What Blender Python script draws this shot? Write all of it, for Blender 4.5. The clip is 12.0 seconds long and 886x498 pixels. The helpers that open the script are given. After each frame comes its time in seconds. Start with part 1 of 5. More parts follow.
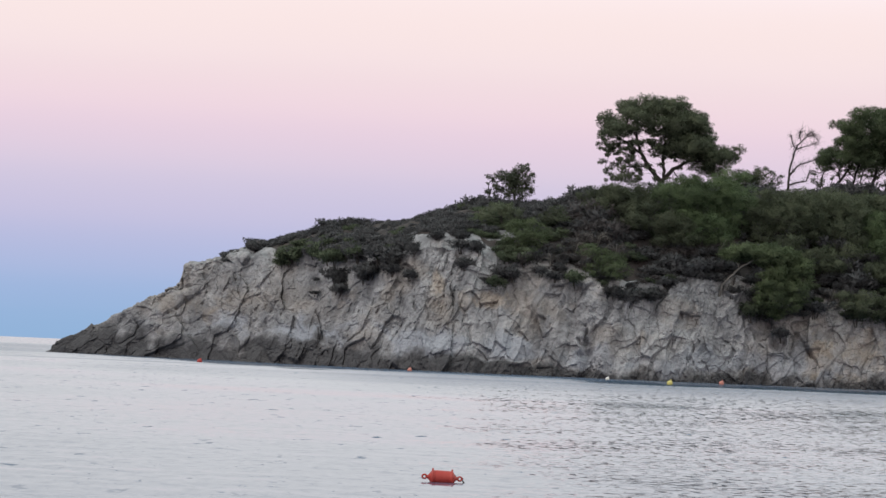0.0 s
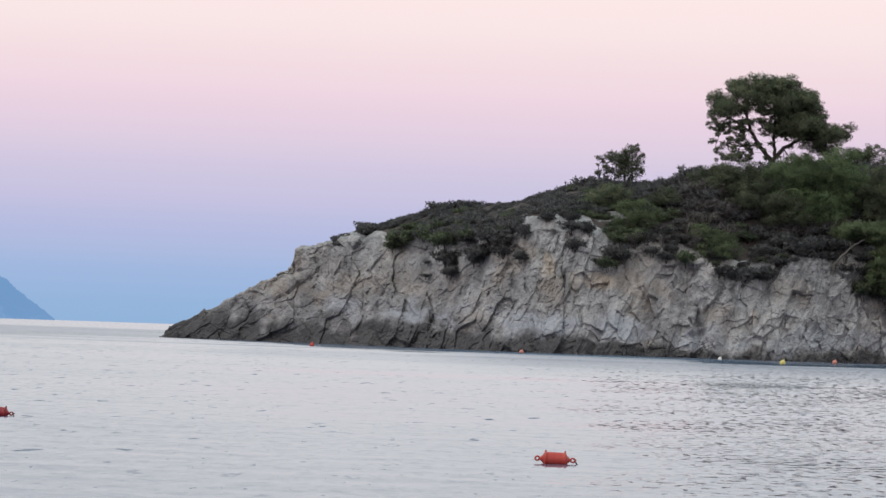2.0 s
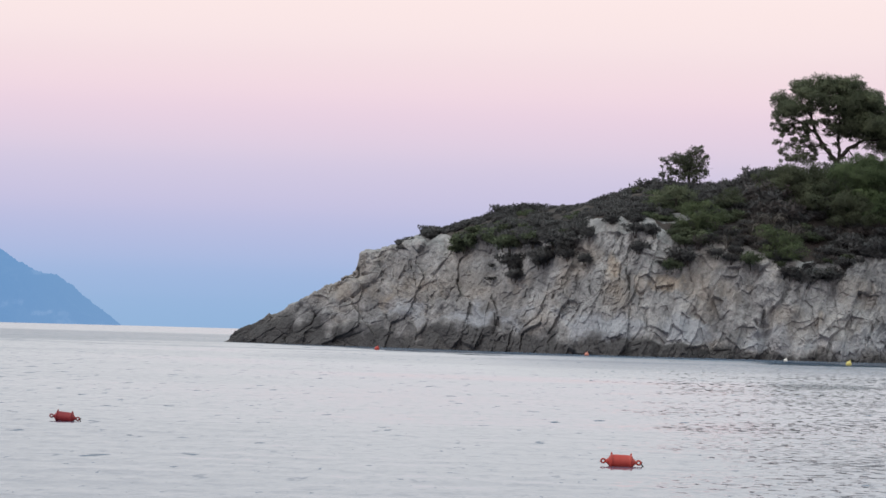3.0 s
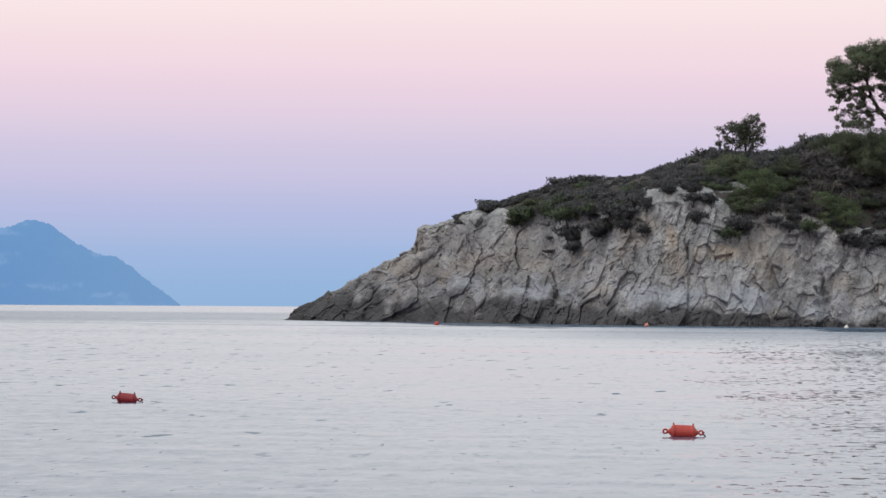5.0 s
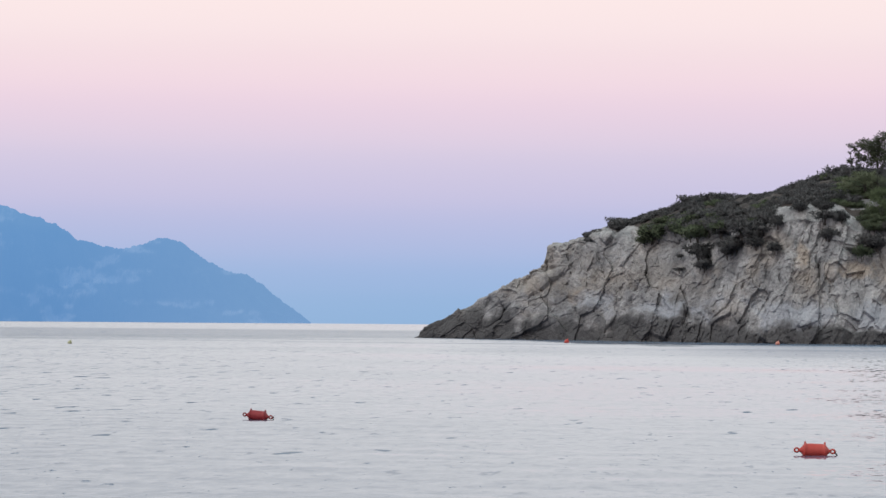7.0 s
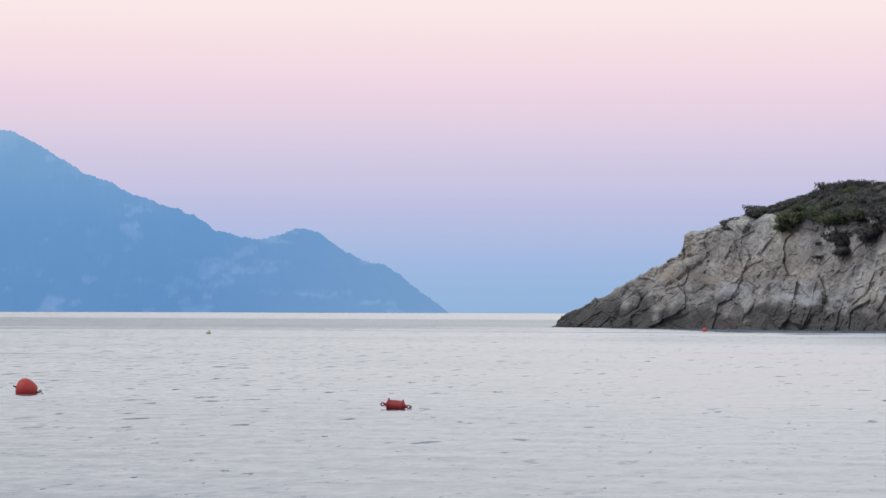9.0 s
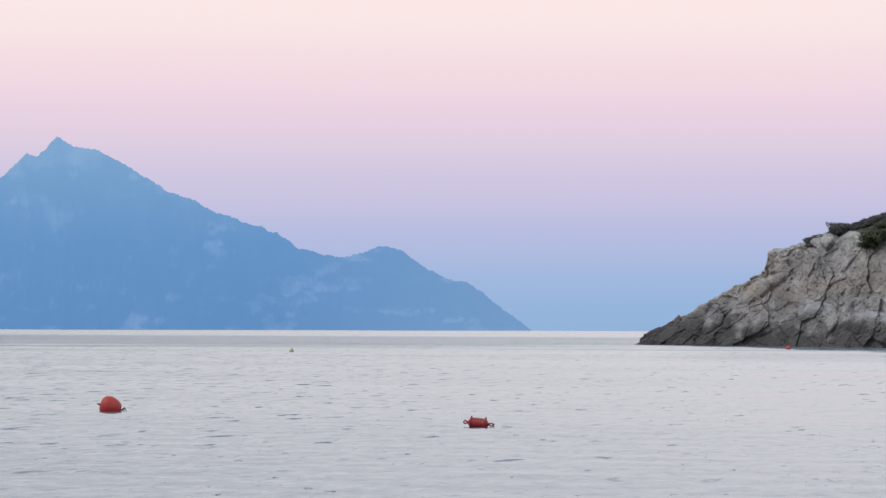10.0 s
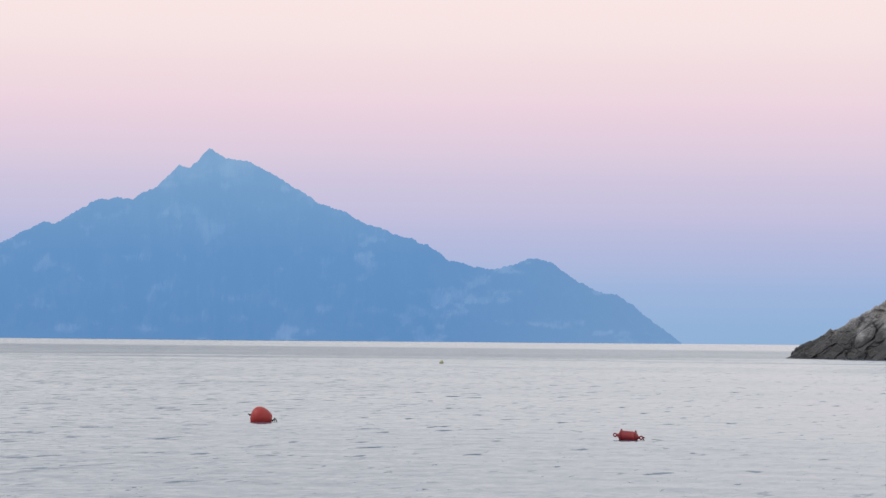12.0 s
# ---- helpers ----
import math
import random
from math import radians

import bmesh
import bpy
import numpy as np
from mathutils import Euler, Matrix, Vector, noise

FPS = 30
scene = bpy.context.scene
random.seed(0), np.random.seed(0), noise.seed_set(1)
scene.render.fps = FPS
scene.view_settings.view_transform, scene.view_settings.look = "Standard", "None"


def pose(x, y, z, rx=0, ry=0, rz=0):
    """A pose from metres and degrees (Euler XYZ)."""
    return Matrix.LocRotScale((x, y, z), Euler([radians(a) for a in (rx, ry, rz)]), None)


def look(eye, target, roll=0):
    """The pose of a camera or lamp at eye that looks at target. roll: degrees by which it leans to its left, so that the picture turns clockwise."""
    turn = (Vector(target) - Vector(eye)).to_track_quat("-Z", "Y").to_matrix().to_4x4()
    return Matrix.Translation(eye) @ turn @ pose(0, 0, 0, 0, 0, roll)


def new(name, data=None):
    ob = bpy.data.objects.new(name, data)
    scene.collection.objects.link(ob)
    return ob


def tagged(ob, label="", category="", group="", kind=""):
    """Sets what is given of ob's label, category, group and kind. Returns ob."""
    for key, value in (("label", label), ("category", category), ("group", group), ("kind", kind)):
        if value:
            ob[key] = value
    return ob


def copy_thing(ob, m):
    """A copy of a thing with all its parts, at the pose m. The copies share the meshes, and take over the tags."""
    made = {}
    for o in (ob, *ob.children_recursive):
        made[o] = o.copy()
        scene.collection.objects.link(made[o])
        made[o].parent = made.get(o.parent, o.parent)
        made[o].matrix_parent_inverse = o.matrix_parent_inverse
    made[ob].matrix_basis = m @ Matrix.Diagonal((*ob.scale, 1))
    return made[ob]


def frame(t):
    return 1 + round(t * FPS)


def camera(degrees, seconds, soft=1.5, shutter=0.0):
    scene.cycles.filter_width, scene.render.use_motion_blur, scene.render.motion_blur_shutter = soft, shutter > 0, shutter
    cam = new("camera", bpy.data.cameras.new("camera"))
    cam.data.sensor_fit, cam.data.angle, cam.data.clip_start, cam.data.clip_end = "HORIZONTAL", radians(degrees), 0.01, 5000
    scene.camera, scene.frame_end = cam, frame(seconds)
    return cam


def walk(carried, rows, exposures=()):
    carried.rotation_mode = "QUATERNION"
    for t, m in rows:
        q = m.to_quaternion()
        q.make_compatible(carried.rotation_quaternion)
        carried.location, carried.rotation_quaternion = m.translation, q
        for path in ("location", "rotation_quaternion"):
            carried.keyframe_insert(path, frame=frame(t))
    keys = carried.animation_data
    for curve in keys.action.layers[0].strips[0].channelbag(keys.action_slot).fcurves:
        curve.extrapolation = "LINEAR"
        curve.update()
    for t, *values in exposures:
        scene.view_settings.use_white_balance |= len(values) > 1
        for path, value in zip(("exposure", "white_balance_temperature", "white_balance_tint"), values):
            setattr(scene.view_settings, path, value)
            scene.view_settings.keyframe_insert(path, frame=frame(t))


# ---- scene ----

# ================= camera =================
EYE = 2.1
cam = camera(17.0, 12.0, soft=1.5)
TURNS = [  # seconds, yaw, pitch, roll: the camera stands on the beach and pans to the left
    (0.0, -0.000, 2.029, -2.486),
    (0.5, 0.546, 1.887, -2.529),
    (1.0, 0.998, 1.736, -2.681),
    (1.5, 1.514, 1.623, -2.532),
    (2.0, 2.158, 1.602, -1.941),
    (2.5, 2.821, 1.623, -1.810),
    (3.0, 3.412, 1.624, -1.609),
    (3.2, 3.598, 1.612, -1.540),
    (4.8, 4.461, 1.090, -0.460),
    (5.0, 4.559, 1.110, -0.435),
    (5.5, 4.880, 1.185, -0.326),
    (6.0, 5.791, 1.285, -0.304),
    (6.5, 6.538, 1.393, -0.483),
    (6.7, 6.778, 1.450, -0.490),
    (8.3, 8.464, 1.245, -0.375),
    (8.5, 8.846, 1.233, -0.357),
    (9.0, 9.721, 1.213, -0.250),
    (9.5, 10.538, 1.376, -0.122),
    (10.0, 11.318, 1.549, -0.230),
    (10.5, 11.966, 1.649, -0.810),
    (11.0, 12.632, 1.668, -1.037),
    (11.5, 13.413, 1.705, -0.674),
    (12.0, 14.215, 1.766, -0.533),
]
walk(cam, [(t, pose(0, 0, EYE, 90 + pitch, roll, yaw)) for t, yaw, pitch, roll in TURNS], [(0.0, -0.02, 6460, 12), (3.0, 0.0, 6460, 12), (5.0, 0.005, 6460, 12), (8.5, 0.02, 6460, 12), (12.0, -0.05, 6460, 12)])

# ================= sky and light =================
world = bpy.data.worlds.new("dusk_sky")
scene.world = world
world.use_nodes = True
wt = world.node_tree
wt.nodes.clear()


def srgb(r, g, b):
    return tuple((c / 12.92 if c <= 0.04045 else ((c + 0.055) / 1.055) ** 2.4) for c in (r / 255, g / 255, b / 255)) + (1,)


def build_sky():
    """Clear sky after sunset, seen away from the sun: the earth's blue shadow low down, the pink belt over it, pale cream
    above and a pale blue dome; behind the camera the warm afterglow."""
    n, l = wt.nodes, wt.links
    co = n.new("ShaderNodeTexCoord")
    sep = n.new("ShaderNodeSeparateXYZ")
    l.new(co.outputs["Generated"], sep.inputs[0])
    up = n.new("ShaderNodeMath")
    up.operation = "MAXIMUM"
    up.inputs[1].default_value = 0.0
    l.new(sep.outputs["Z"], up.inputs[0])
    root = n.new("ShaderNodeMath")
    root.operation = "POWER"
    root.inputs[1].default_value = 0.5
    l.new(up.outputs[0], root.inputs[0])
    ramp = n.new("ShaderNodeValToRGB")
    ramp.color_ramp.interpolation = "CARDINAL"
    stops = [
        (0.00, srgb(146, 180, 216)), (0.095, srgb(152, 182, 219)), (0.145, srgb(167, 186, 222)), (0.196, srgb(192, 193, 223)),
        (0.240, srgb(215, 204, 224)), (0.277, srgb(236, 214, 225)), (0.310, srgb(246, 227, 228)), (0.350, srgb(254, 238, 237)),
        (0.385, (1.05, 1.01, 1.13, 1)), (0.430, (1.11, 1.13, 1.39, 1)), (0.520, (1.07, 1.20, 1.68, 1)), (0.650, (0.97, 1.12, 1.60, 1)), (1.000, (0.77, 0.97, 1.36, 1)),
    ]
    els = ramp.color_ramp.elements
    els[0].position, els[0].color = stops[0]
    els[1].position, els[1].color = stops[-1]
    for p, c in stops[1:-1]:
        e = els.new(p)
        e.color = c
    l.new(root.outputs[0], ramp.inputs[0])
    # afterglow, low over the land behind the beach
    back = n.new("ShaderNodeMath")
    back.operation = "MULTIPLY"
    back.inputs[1].default_value = -1.0
    l.new(sep.outputs["Y"], back.inputs[0])
    glow = n.new("ShaderNodeMapRange")
    glow.inputs["From Min"].default_value = 0.1
    glow.inputs["From Max"].default_value = 1.0
    glow.inputs["To Max"].default_value = 0.25
    l.new(back.outputs[0], glow.inputs["Value"])
    mix = n.new("ShaderNodeMix")
    mix.data_type = "RGBA"
    mix.blend_type = "ADD"
    mix.inputs["Factor"].default_value = 1.0
    l.new(ramp.outputs[0], mix.inputs[6])
    warm = n.new("ShaderNodeVectorMath")
    warm.operation = "SCALE"
    warm.inputs[0].default_value = (1.0, 0.78, 0.58)
    l.new(glow.outputs[0], warm.inputs["Scale"])
    l.new(warm.outputs[0], mix.inputs[7])
    bg = n.new("ShaderNodeBackground")
    bg.inputs["Strength"].default_value = 1.0
    l.new(mix.outputs[2], bg.inputs["Color"])
    out = n.new("ShaderNodeOutputWorld")
    l.new(bg.outputs[0], out.inputs["Surface"])


build_sky()
sun = new("afterglow", bpy.data.lights.new("afterglow", "SUN"))
sun.data.energy, sun.data.angle, sun.data.color = 1.0, radians(25), (1.0, 0.94, 0.88)
sun.matrix_world = look((-60, -30, 75), (0, 0, 0))

# ================= noise =================


def hashed(ix, iy, iz, seed):
    """Repeatable numbers from 0 to 1 for whole-number places."""
    h = (ix.astype(np.int64) * 374761393 + iy.astype(np.int64) * 668265263 + iz.astype(np.int64) * 2147483647 + seed * 974634277) & 0xFFFFFFFF
    h = ((h ^ (h >> 13)) * 1274126177) & 0xFFFFFFFF
    h = ((h ^ (h >> 16)) * 2246822519) & 0xFFFFFFFF
    return ((h ^ (h >> 15)) & 0xFFFFFF) / float(0xFFFFFF)


def value_noise(x, y, z, seed=0):
    x, y, z = np.broadcast_arrays(np.asarray(x, float), np.asarray(y, float), np.asarray(z, float))
    fx, fy, fz = np.floor(x), np.floor(y), np.floor(z)
    u, v, w = x - fx, y - fy, z - fz
    u, v, w = u * u * (3 - 2 * u), v * v * (3 - 2 * v), w * w * (3 - 2 * w)
    total = 0
    for i in (0, 1):
        for j in (0, 1):
            for k in (0, 1):
                total = total + hashed(fx + i, fy + j, fz + k, seed) * (u if i else 1 - u) * (v if j else 1 - v) * (w if k else 1 - w)
    return total * 2 - 1


def fractal(x, y, z, octaves=4, seed=0, gain=0.5):
    total, amp, f = 0, 1.0, 1.0
    for o in range(octaves):
        total = total + amp * value_noise(x * f + 7.3 * o, y * f - 3.1 * o, z * f + 1.7 * o, seed + o)
        amp, f = amp * gain, f * 2.03
    return total


def blocks(u, v, seed, step=1.0):
    """Rock split into tilted blocks: each cell of a Voronoi pattern has a level and a tilt of its own.
    Gives the relief in cell sizes, the distance to the nearest joint, and a number from 0 to 1 for each block."""
    fu, fv = np.floor(u), np.floor(v)
    best = np.full(u.shape, 9.0)
    second = np.full(u.shape, 9.0)
    relief = np.zeros(u.shape)
    own = np.zeros(u.shape)
    for i in (-1, 0, 1):
        for j in (-1, 0, 1):
            cu, cv = fu + i, fv + j
            zero = np.zeros_like(cu)
            px, py = cu + 0.08 + 0.84 * hashed(cu, cv, zero, seed), cv + 0.08 + 0.84 * hashed(cu, cv, zero + 1, seed)
            du, dv = u - px, v - py
            d = np.hypot(du, dv)
            level = step * (hashed(cu, cv, zero + 2, seed) - 0.5) + (hashed(cu, cv, zero + 3, seed) - 0.5) * 1.7 * du + (hashed(cu, cv, zero + 4, seed) - 0.58) * 1.5 * dv
            nearer = d < best
            second = np.where(nearer, best, np.minimum(second, d))
            relief = np.where(nearer, level, relief)
            own = np.where(nearer, hashed(cu, cv, zero + 5, seed), own)
            best = np.where(nearer, d, best)
    return relief, second - best, own


# ================= materials =================


def material(name):
    m = bpy.data.materials.new(name)
    m.use_nodes = True
    nt = m.node_tree
    return m, nt, nt.nodes["Principled BSDF"], nt.nodes["Material Output"]


def noise_node(nt, scale, detail=5, rough=0.6, vec=None, dist=0.0):
    n = nt.nodes.new("ShaderNodeTexNoise")
    n.inputs["Scale"].default_value, n.inputs["Detail"].default_value, n.inputs["Roughness"].default_value = scale, detail, rough
    n.inputs["Distortion"].default_value = dist
    if vec is not None:
        nt.links.new(vec, n.inputs["Vector"])
    return n


def ramp_node(nt, fac, stops):
    r = nt.nodes.new("ShaderNodeValToRGB")
    e = r.color_ramp.elements
    e[0].position, e[0].color = stops[0][0], (*stops[0][1], 1)
    e[1].position, e[1].color = stops[-1][0], (*stops[-1][1], 1)
    for p, c in stops[1:-1]:
        e.new(p).color = (*c, 1)
    nt.links.new(fac, r.inputs[0])
    return r


def mix_node(nt, fac, a, b, blend="MIX"):
    m = nt.nodes.new("ShaderNodeMix")
    m.data_type, m.blend_type = "RGBA", blend
    for sock, val in ((m.inputs["Factor"], fac), (m.inputs[6], a), (m.inputs[7], b)):
        if isinstance(val, (float, int)):
            sock.default_value = val
        elif isinstance(val, tuple):
            sock.default_value = (*val, 1)
        else:
            nt.links.new(val, sock)
    return m.outputs[2]


def math_node(nt, op, a, b=None, c=None, clamp=False):
    m = nt.nodes.new("ShaderNodeMath")
    m.operation, m.use_clamp = op, clamp
    for i, val in enumerate((a, b, c)):
        if val is None:
            continue
        if isinstance(val, (float, int)):
            m.inputs[i].default_value = val
        else:
            nt.links.new(val, m.inputs[i])
    return m.outputs[0]


def position(nt):
    return nt.nodes.new("ShaderNodeNewGeometry").outputs["Position"]


def scaled(nt, vec, sx, sy, sz, rot=(0, 0, 0)):
    m = nt.nodes.new("ShaderNodeMapping")
    m.inputs["Scale"].default_value = (sx, sy, sz)
    m.inputs["Rotation"].default_value = tuple(radians(a) for a in rot)
    nt.links.new(vec, m.inputs["Vector"])
    return m.outputs[0]


def attribute(nt, name):
    n = nt.nodes.new("ShaderNodeAttribute")
    n.attribute_name = name
    return n.outputs["Fac"]


def rock_material():
    """Limestone: grey to buff by the block, with iron stains, a bleached belt over the splash zone, black lichen on the
    wet foot and a darker tone towards the point.
    """
    m, nt, bsdf, out = material("weathered_limestone")
    pos = position(nt)
    mid = noise_node(nt, 0.45, 6, 0.65, scaled(nt, pos, 1, 1, 0.7, (0, 25, 0)), 0.4)
    fine = noise_node(nt, 3.6, 8, 0.75, pos)
    shade = math_node(nt, "MULTIPLY_ADD", math_node(nt, "ADD", attribute(nt, "block"), -0.5), 0.30, mid.outputs["Fac"])
    grey = ramp_node(nt, shade, [(0.31, (0.122, 0.120, 0.126)), (0.45, (0.208, 0.203, 0.211)), (0.56, (0.282, 0.275, 0.282)), (0.72, (0.39, 0.382, 0.387))])
    grain = ramp_node(nt, fine.outputs["Fac"], [(0.30, (0.48, 0.47, 0.47)), (0.44, (0.90, 0.90, 0.90)), (0.56, (1.04, 1.04, 1.04)), (0.70, (1.25, 1.25, 1.25))])
    col = mix_node(nt, 1.0, grey.outputs[0], grain.outputs[0], "MULTIPLY")
    buff = mix_node(nt, 1.0, (0.355, 0.285, 0.222), grain.outputs[0], "MULTIPLY")
    col = mix_node(nt, attribute(nt, "iron"), col, buff)
    bleached = mix_node(nt, 0.6, (0.335, 0.350, 0.392), grain.outputs[0], "MULTIPLY")
    col = mix_node(nt, attribute(nt, "bleached"), col, bleached)
    dark_tone = ramp_node(nt, fine.outputs["Fac"], [(0.3, (0.028, 0.027, 0.029)), (0.7, (0.078, 0.074, 0.077))])
    col = mix_node(nt, attribute(nt, "lichen_and_dark"), col, dark_tone.outputs[0])
    nt.links.new(col, bsdf.inputs["Base Color"])
    bsdf.inputs["Roughness"].default_value = 0.9
    bump = nt.nodes.new("ShaderNodeBump")
    bump.inputs["Strength"].default_value, bump.inputs["Distance"].default_value = 0.7, 0.16
    nt.links.new(noise_node(nt, 2.2, 8, 0.7, pos, 0.8).outputs["Fac"], bump.inputs["Height"])
    nt.links.new(bump.outputs[0], bsdf.inputs["Normal"])
    return m


def soil_material():
    m, nt, bsdf, out = material("dry_soil_and_litter")
    pos = position(nt)
    a = noise_node(nt, 0.35, 6, 0.65, pos)
    b = noise_node(nt, 2.6, 6, 0.7, pos)
    col = ramp_node(nt, a.outputs["Fac"], [(0.42, (0.036, 0.029, 0.028)), (0.60, (0.056, 0.042, 0.038)), (0.74, (0.095, 0.080, 0.070))])
    spots = ramp_node(nt, b.outputs["Fac"], [(0.3, (0.55, 0.55, 0.55)), (0.7, (1.1, 1.1, 1.1))])
    nt.links.new(mix_node(nt, 1.0, col.outputs[0], spots.outputs[0], "MULTIPLY"), bsdf.inputs["Base Color"])
    bsdf.inputs["Roughness"].default_value = 0.95
    return m


def leaf_material(name, dark, light, scale=0.42):
    m, nt, bsdf, out = material(name)
    geo = nt.nodes.new("ShaderNodeNewGeometry")
    n = noise_node(nt, scale, 4, 0.6, geo.outputs["Position"])
    f = math_node(nt, "MULTIPLY_ADD", geo.outputs["Random Per Island"], 0.12, math_node(nt, "MULTIPLY_ADD", n.outputs["Fac"], 1.8, -0.5), clamp=True)
    col = ramp_node(nt, f, [(0.0, dark), (1.0, light)])
    info = nt.nodes.new("ShaderNodeObjectInfo")
    hue = nt.nodes.new("ShaderNodeHueSaturation")
    nt.links.new(col.outputs[0], hue.inputs["Color"])
    nt.links.new(math_node(nt, "MULTIPLY_ADD", info.outputs["Random"], 0.5, 0.72), hue.inputs["Value"])
    nt.links.new(hue.outputs[0], bsdf.inputs["Base Color"])
    bsdf.inputs["Roughness"].default_value = 0.7
    bsdf.inputs["Specular IOR Level"].default_value = 0.25
    thin = nt.nodes.new("ShaderNodeBsdfTranslucent")
    nt.links.new(hue.outputs[0], thin.inputs["Color"])
    both = nt.nodes.new("ShaderNodeMixShader")
    both.inputs[0].default_value = 0.38
    nt.links.new(bsdf.outputs[0], both.inputs[1])
    nt.links.new(thin.outputs[0], both.inputs[2])
    nt.links.new(both.outputs[0], out.inputs["Surface"])
    return m


def bark_material(name, dark, light):
    m, nt, bsdf, out = material(name)
    n = noise_node(nt, 5.0, 6, 0.7, scaled(nt, position(nt), 1, 1, 0.3))
    col = ramp_node(nt, n.outputs["Fac"], [(0.3, dark), (0.7, light)])
    nt.links.new(col.outputs[0], bsdf.inputs["Base Color"])
    bsdf.inputs["Roughness"].default_value = 0.95
    return m


def plastic_material(name, color, faded):
    m, nt, bsdf, out = material(name)
    co = nt.nodes.new("ShaderNodeTexCoord").outputs["Object"]
    n = noise_node(nt, 6.0, 6, 0.65, co)
    col = ramp_node(nt, n.outputs["Fac"], [(0.35, color), (0.75, faded)])
    nt.links.new(col.outputs[0], bsdf.inputs["Base Color"])
    bsdf.inputs["Roughness"].default_value = 0.5
    bsdf.inputs["Specular IOR Level"].default_value = 0.3
    return m


def sea_material():
    m, nt, bsdf, out = material("rippled_sea")
    pos = position(nt)

    def slope(scale, amp, detail=3, stretch=(1, 1, 1), rough=0.55):
        n = noise_node(nt, scale, detail, rough, scaled(nt, pos, *stretch))
        v = nt.nodes.new("ShaderNodeVectorMath")
        v.operation = "SUBTRACT"
        nt.links.new(n.outputs["Color"], v.inputs[0])
        v.inputs[1].default_value = (0.5, 0.5, 0.5)
        s = nt.nodes.new("ShaderNodeVectorMath")
        s.operation = "SCALE"
        s.inputs["Scale"].default_value = amp
        nt.links.new(v.outputs[0], s.inputs[0])
        return s.outputs[0]

    ripples = slope(1.2, 1.0, 5, (1.6, 1.0, 1), 0.75)
    swell = slope(0.6, 0.16, 2, (0.6, 1.0, 1))
    both = nt.nodes.new("ShaderNodeVectorMath")
    both.operation = "ADD"
    nt.links.new(ripples, both.inputs[0])
    nt.links.new(swell, both.inputs[1])
    parts = nt.nodes.new("ShaderNodeSeparateXYZ")
    nt.links.new(both.outputs[0], parts.inputs[0])
    # wavelet normals tilt to the beach to steer the reflection; a few stand steep
    steep = noise_node(nt, 1.2, 5, 0.75, scaled(nt, pos, 3.6, 1.0, 1))
    # the water under the wooded shore lies in its lee
    spot = nt.nodes.new("ShaderNodeSeparateXYZ")
    nt.links.new(pos, spot.inputs[0])
    lee = nt.nodes.new("ShaderNodeMapRange")
    lee.inputs["From Min"].default_value, lee.inputs["From Max"].default_value = 0.0, 0.085
    cats_paw = noise_node(nt, 1.0, 4, 0.6, scaled(nt, pos, 0.16, 0.11, 1))
    ragged = math_node(nt, "MULTIPLY_ADD", cats_paw.outputs["Fac"], 0.14, -0.07)
    nt.links.new(math_node(nt, "ADD", ragged, math_node(nt, "DIVIDE", spot.outputs["X"], math_node(nt, "MAXIMUM", spot.outputs["Y"], 1.0))), lee.inputs["Value"])
    # and towards the open sea, extra tilt darkens the reflection, with more steep waves
    fresh = nt.nodes.new("ShaderNodeMapRange")
    fresh.inputs["From Min"].default_value, fresh.inputs["From Max"].default_value = -0.08, -0.36
    nt.links.new(math_node(nt, "DIVIDE", spot.outputs["X"], math_node(nt, "MAXIMUM", spot.outputs["Y"], 1.0)), fresh.inputs["Value"])
    crest = math_node(nt, "MULTIPLY", math_node(nt, "MAXIMUM", math_node(nt, "ADD", math_node(nt, "MULTIPLY_ADD", fresh.outputs[0], 0.02, steep.outputs["Fac"]), -0.64), 0.0), 10.0)
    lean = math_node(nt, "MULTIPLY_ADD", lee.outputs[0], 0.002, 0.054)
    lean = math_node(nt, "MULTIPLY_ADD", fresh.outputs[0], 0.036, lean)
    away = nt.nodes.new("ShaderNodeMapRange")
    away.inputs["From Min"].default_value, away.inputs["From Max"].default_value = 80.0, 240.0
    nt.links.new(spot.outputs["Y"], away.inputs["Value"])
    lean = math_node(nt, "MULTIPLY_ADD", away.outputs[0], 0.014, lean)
    # extra tilt along the cliff, to keep its dark reflection off the water
    cliff_tilt = nt.nodes.new("ShaderNodeMapRange")
    cliff_tilt.inputs["From Min"].default_value, cliff_tilt.inputs["From Max"].default_value = 150.0, 255.0
    nt.links.new(spot.outputs["Y"], cliff_tilt.inputs["Value"])
    tilt_fade = nt.nodes.new("ShaderNodeMapRange")  # faded out close under it
    tilt_fade.inputs["From Min"].default_value, tilt_fade.inputs["From Max"].default_value = 312.0, 268.0
    nt.links.new(spot.outputs["Y"], tilt_fade.inputs["Value"])
    bare_shore = nt.nodes.new("ShaderNodeMapRange")  # and weaker along the open point
    bare_shore.inputs["From Min"].default_value, bare_shore.inputs["From Max"].default_value = 0.0, -0.05
    nt.links.new(math_node(nt, "DIVIDE", spot.outputs["X"], math_node(nt, "MAXIMUM", spot.outputs["Y"], 1.0)), bare_shore.inputs["Value"])
    open_shore = nt.nodes.new("ShaderNodeMapRange")
    open_shore.inputs["From Min"].default_value, open_shore.inputs["From Max"].default_value = 0.075, 0.035
    nt.links.new(math_node(nt, "DIVIDE", spot.outputs["X"], math_node(nt, "MAXIMUM", spot.outputs["Y"], 1.0)), open_shore.inputs["Value"])
    tilt_fade = math_node(nt, "MAXIMUM", tilt_fade.outputs[0], open_shore.outputs[0])
    along_cliff = nt.nodes.new("ShaderNodeMapRange")
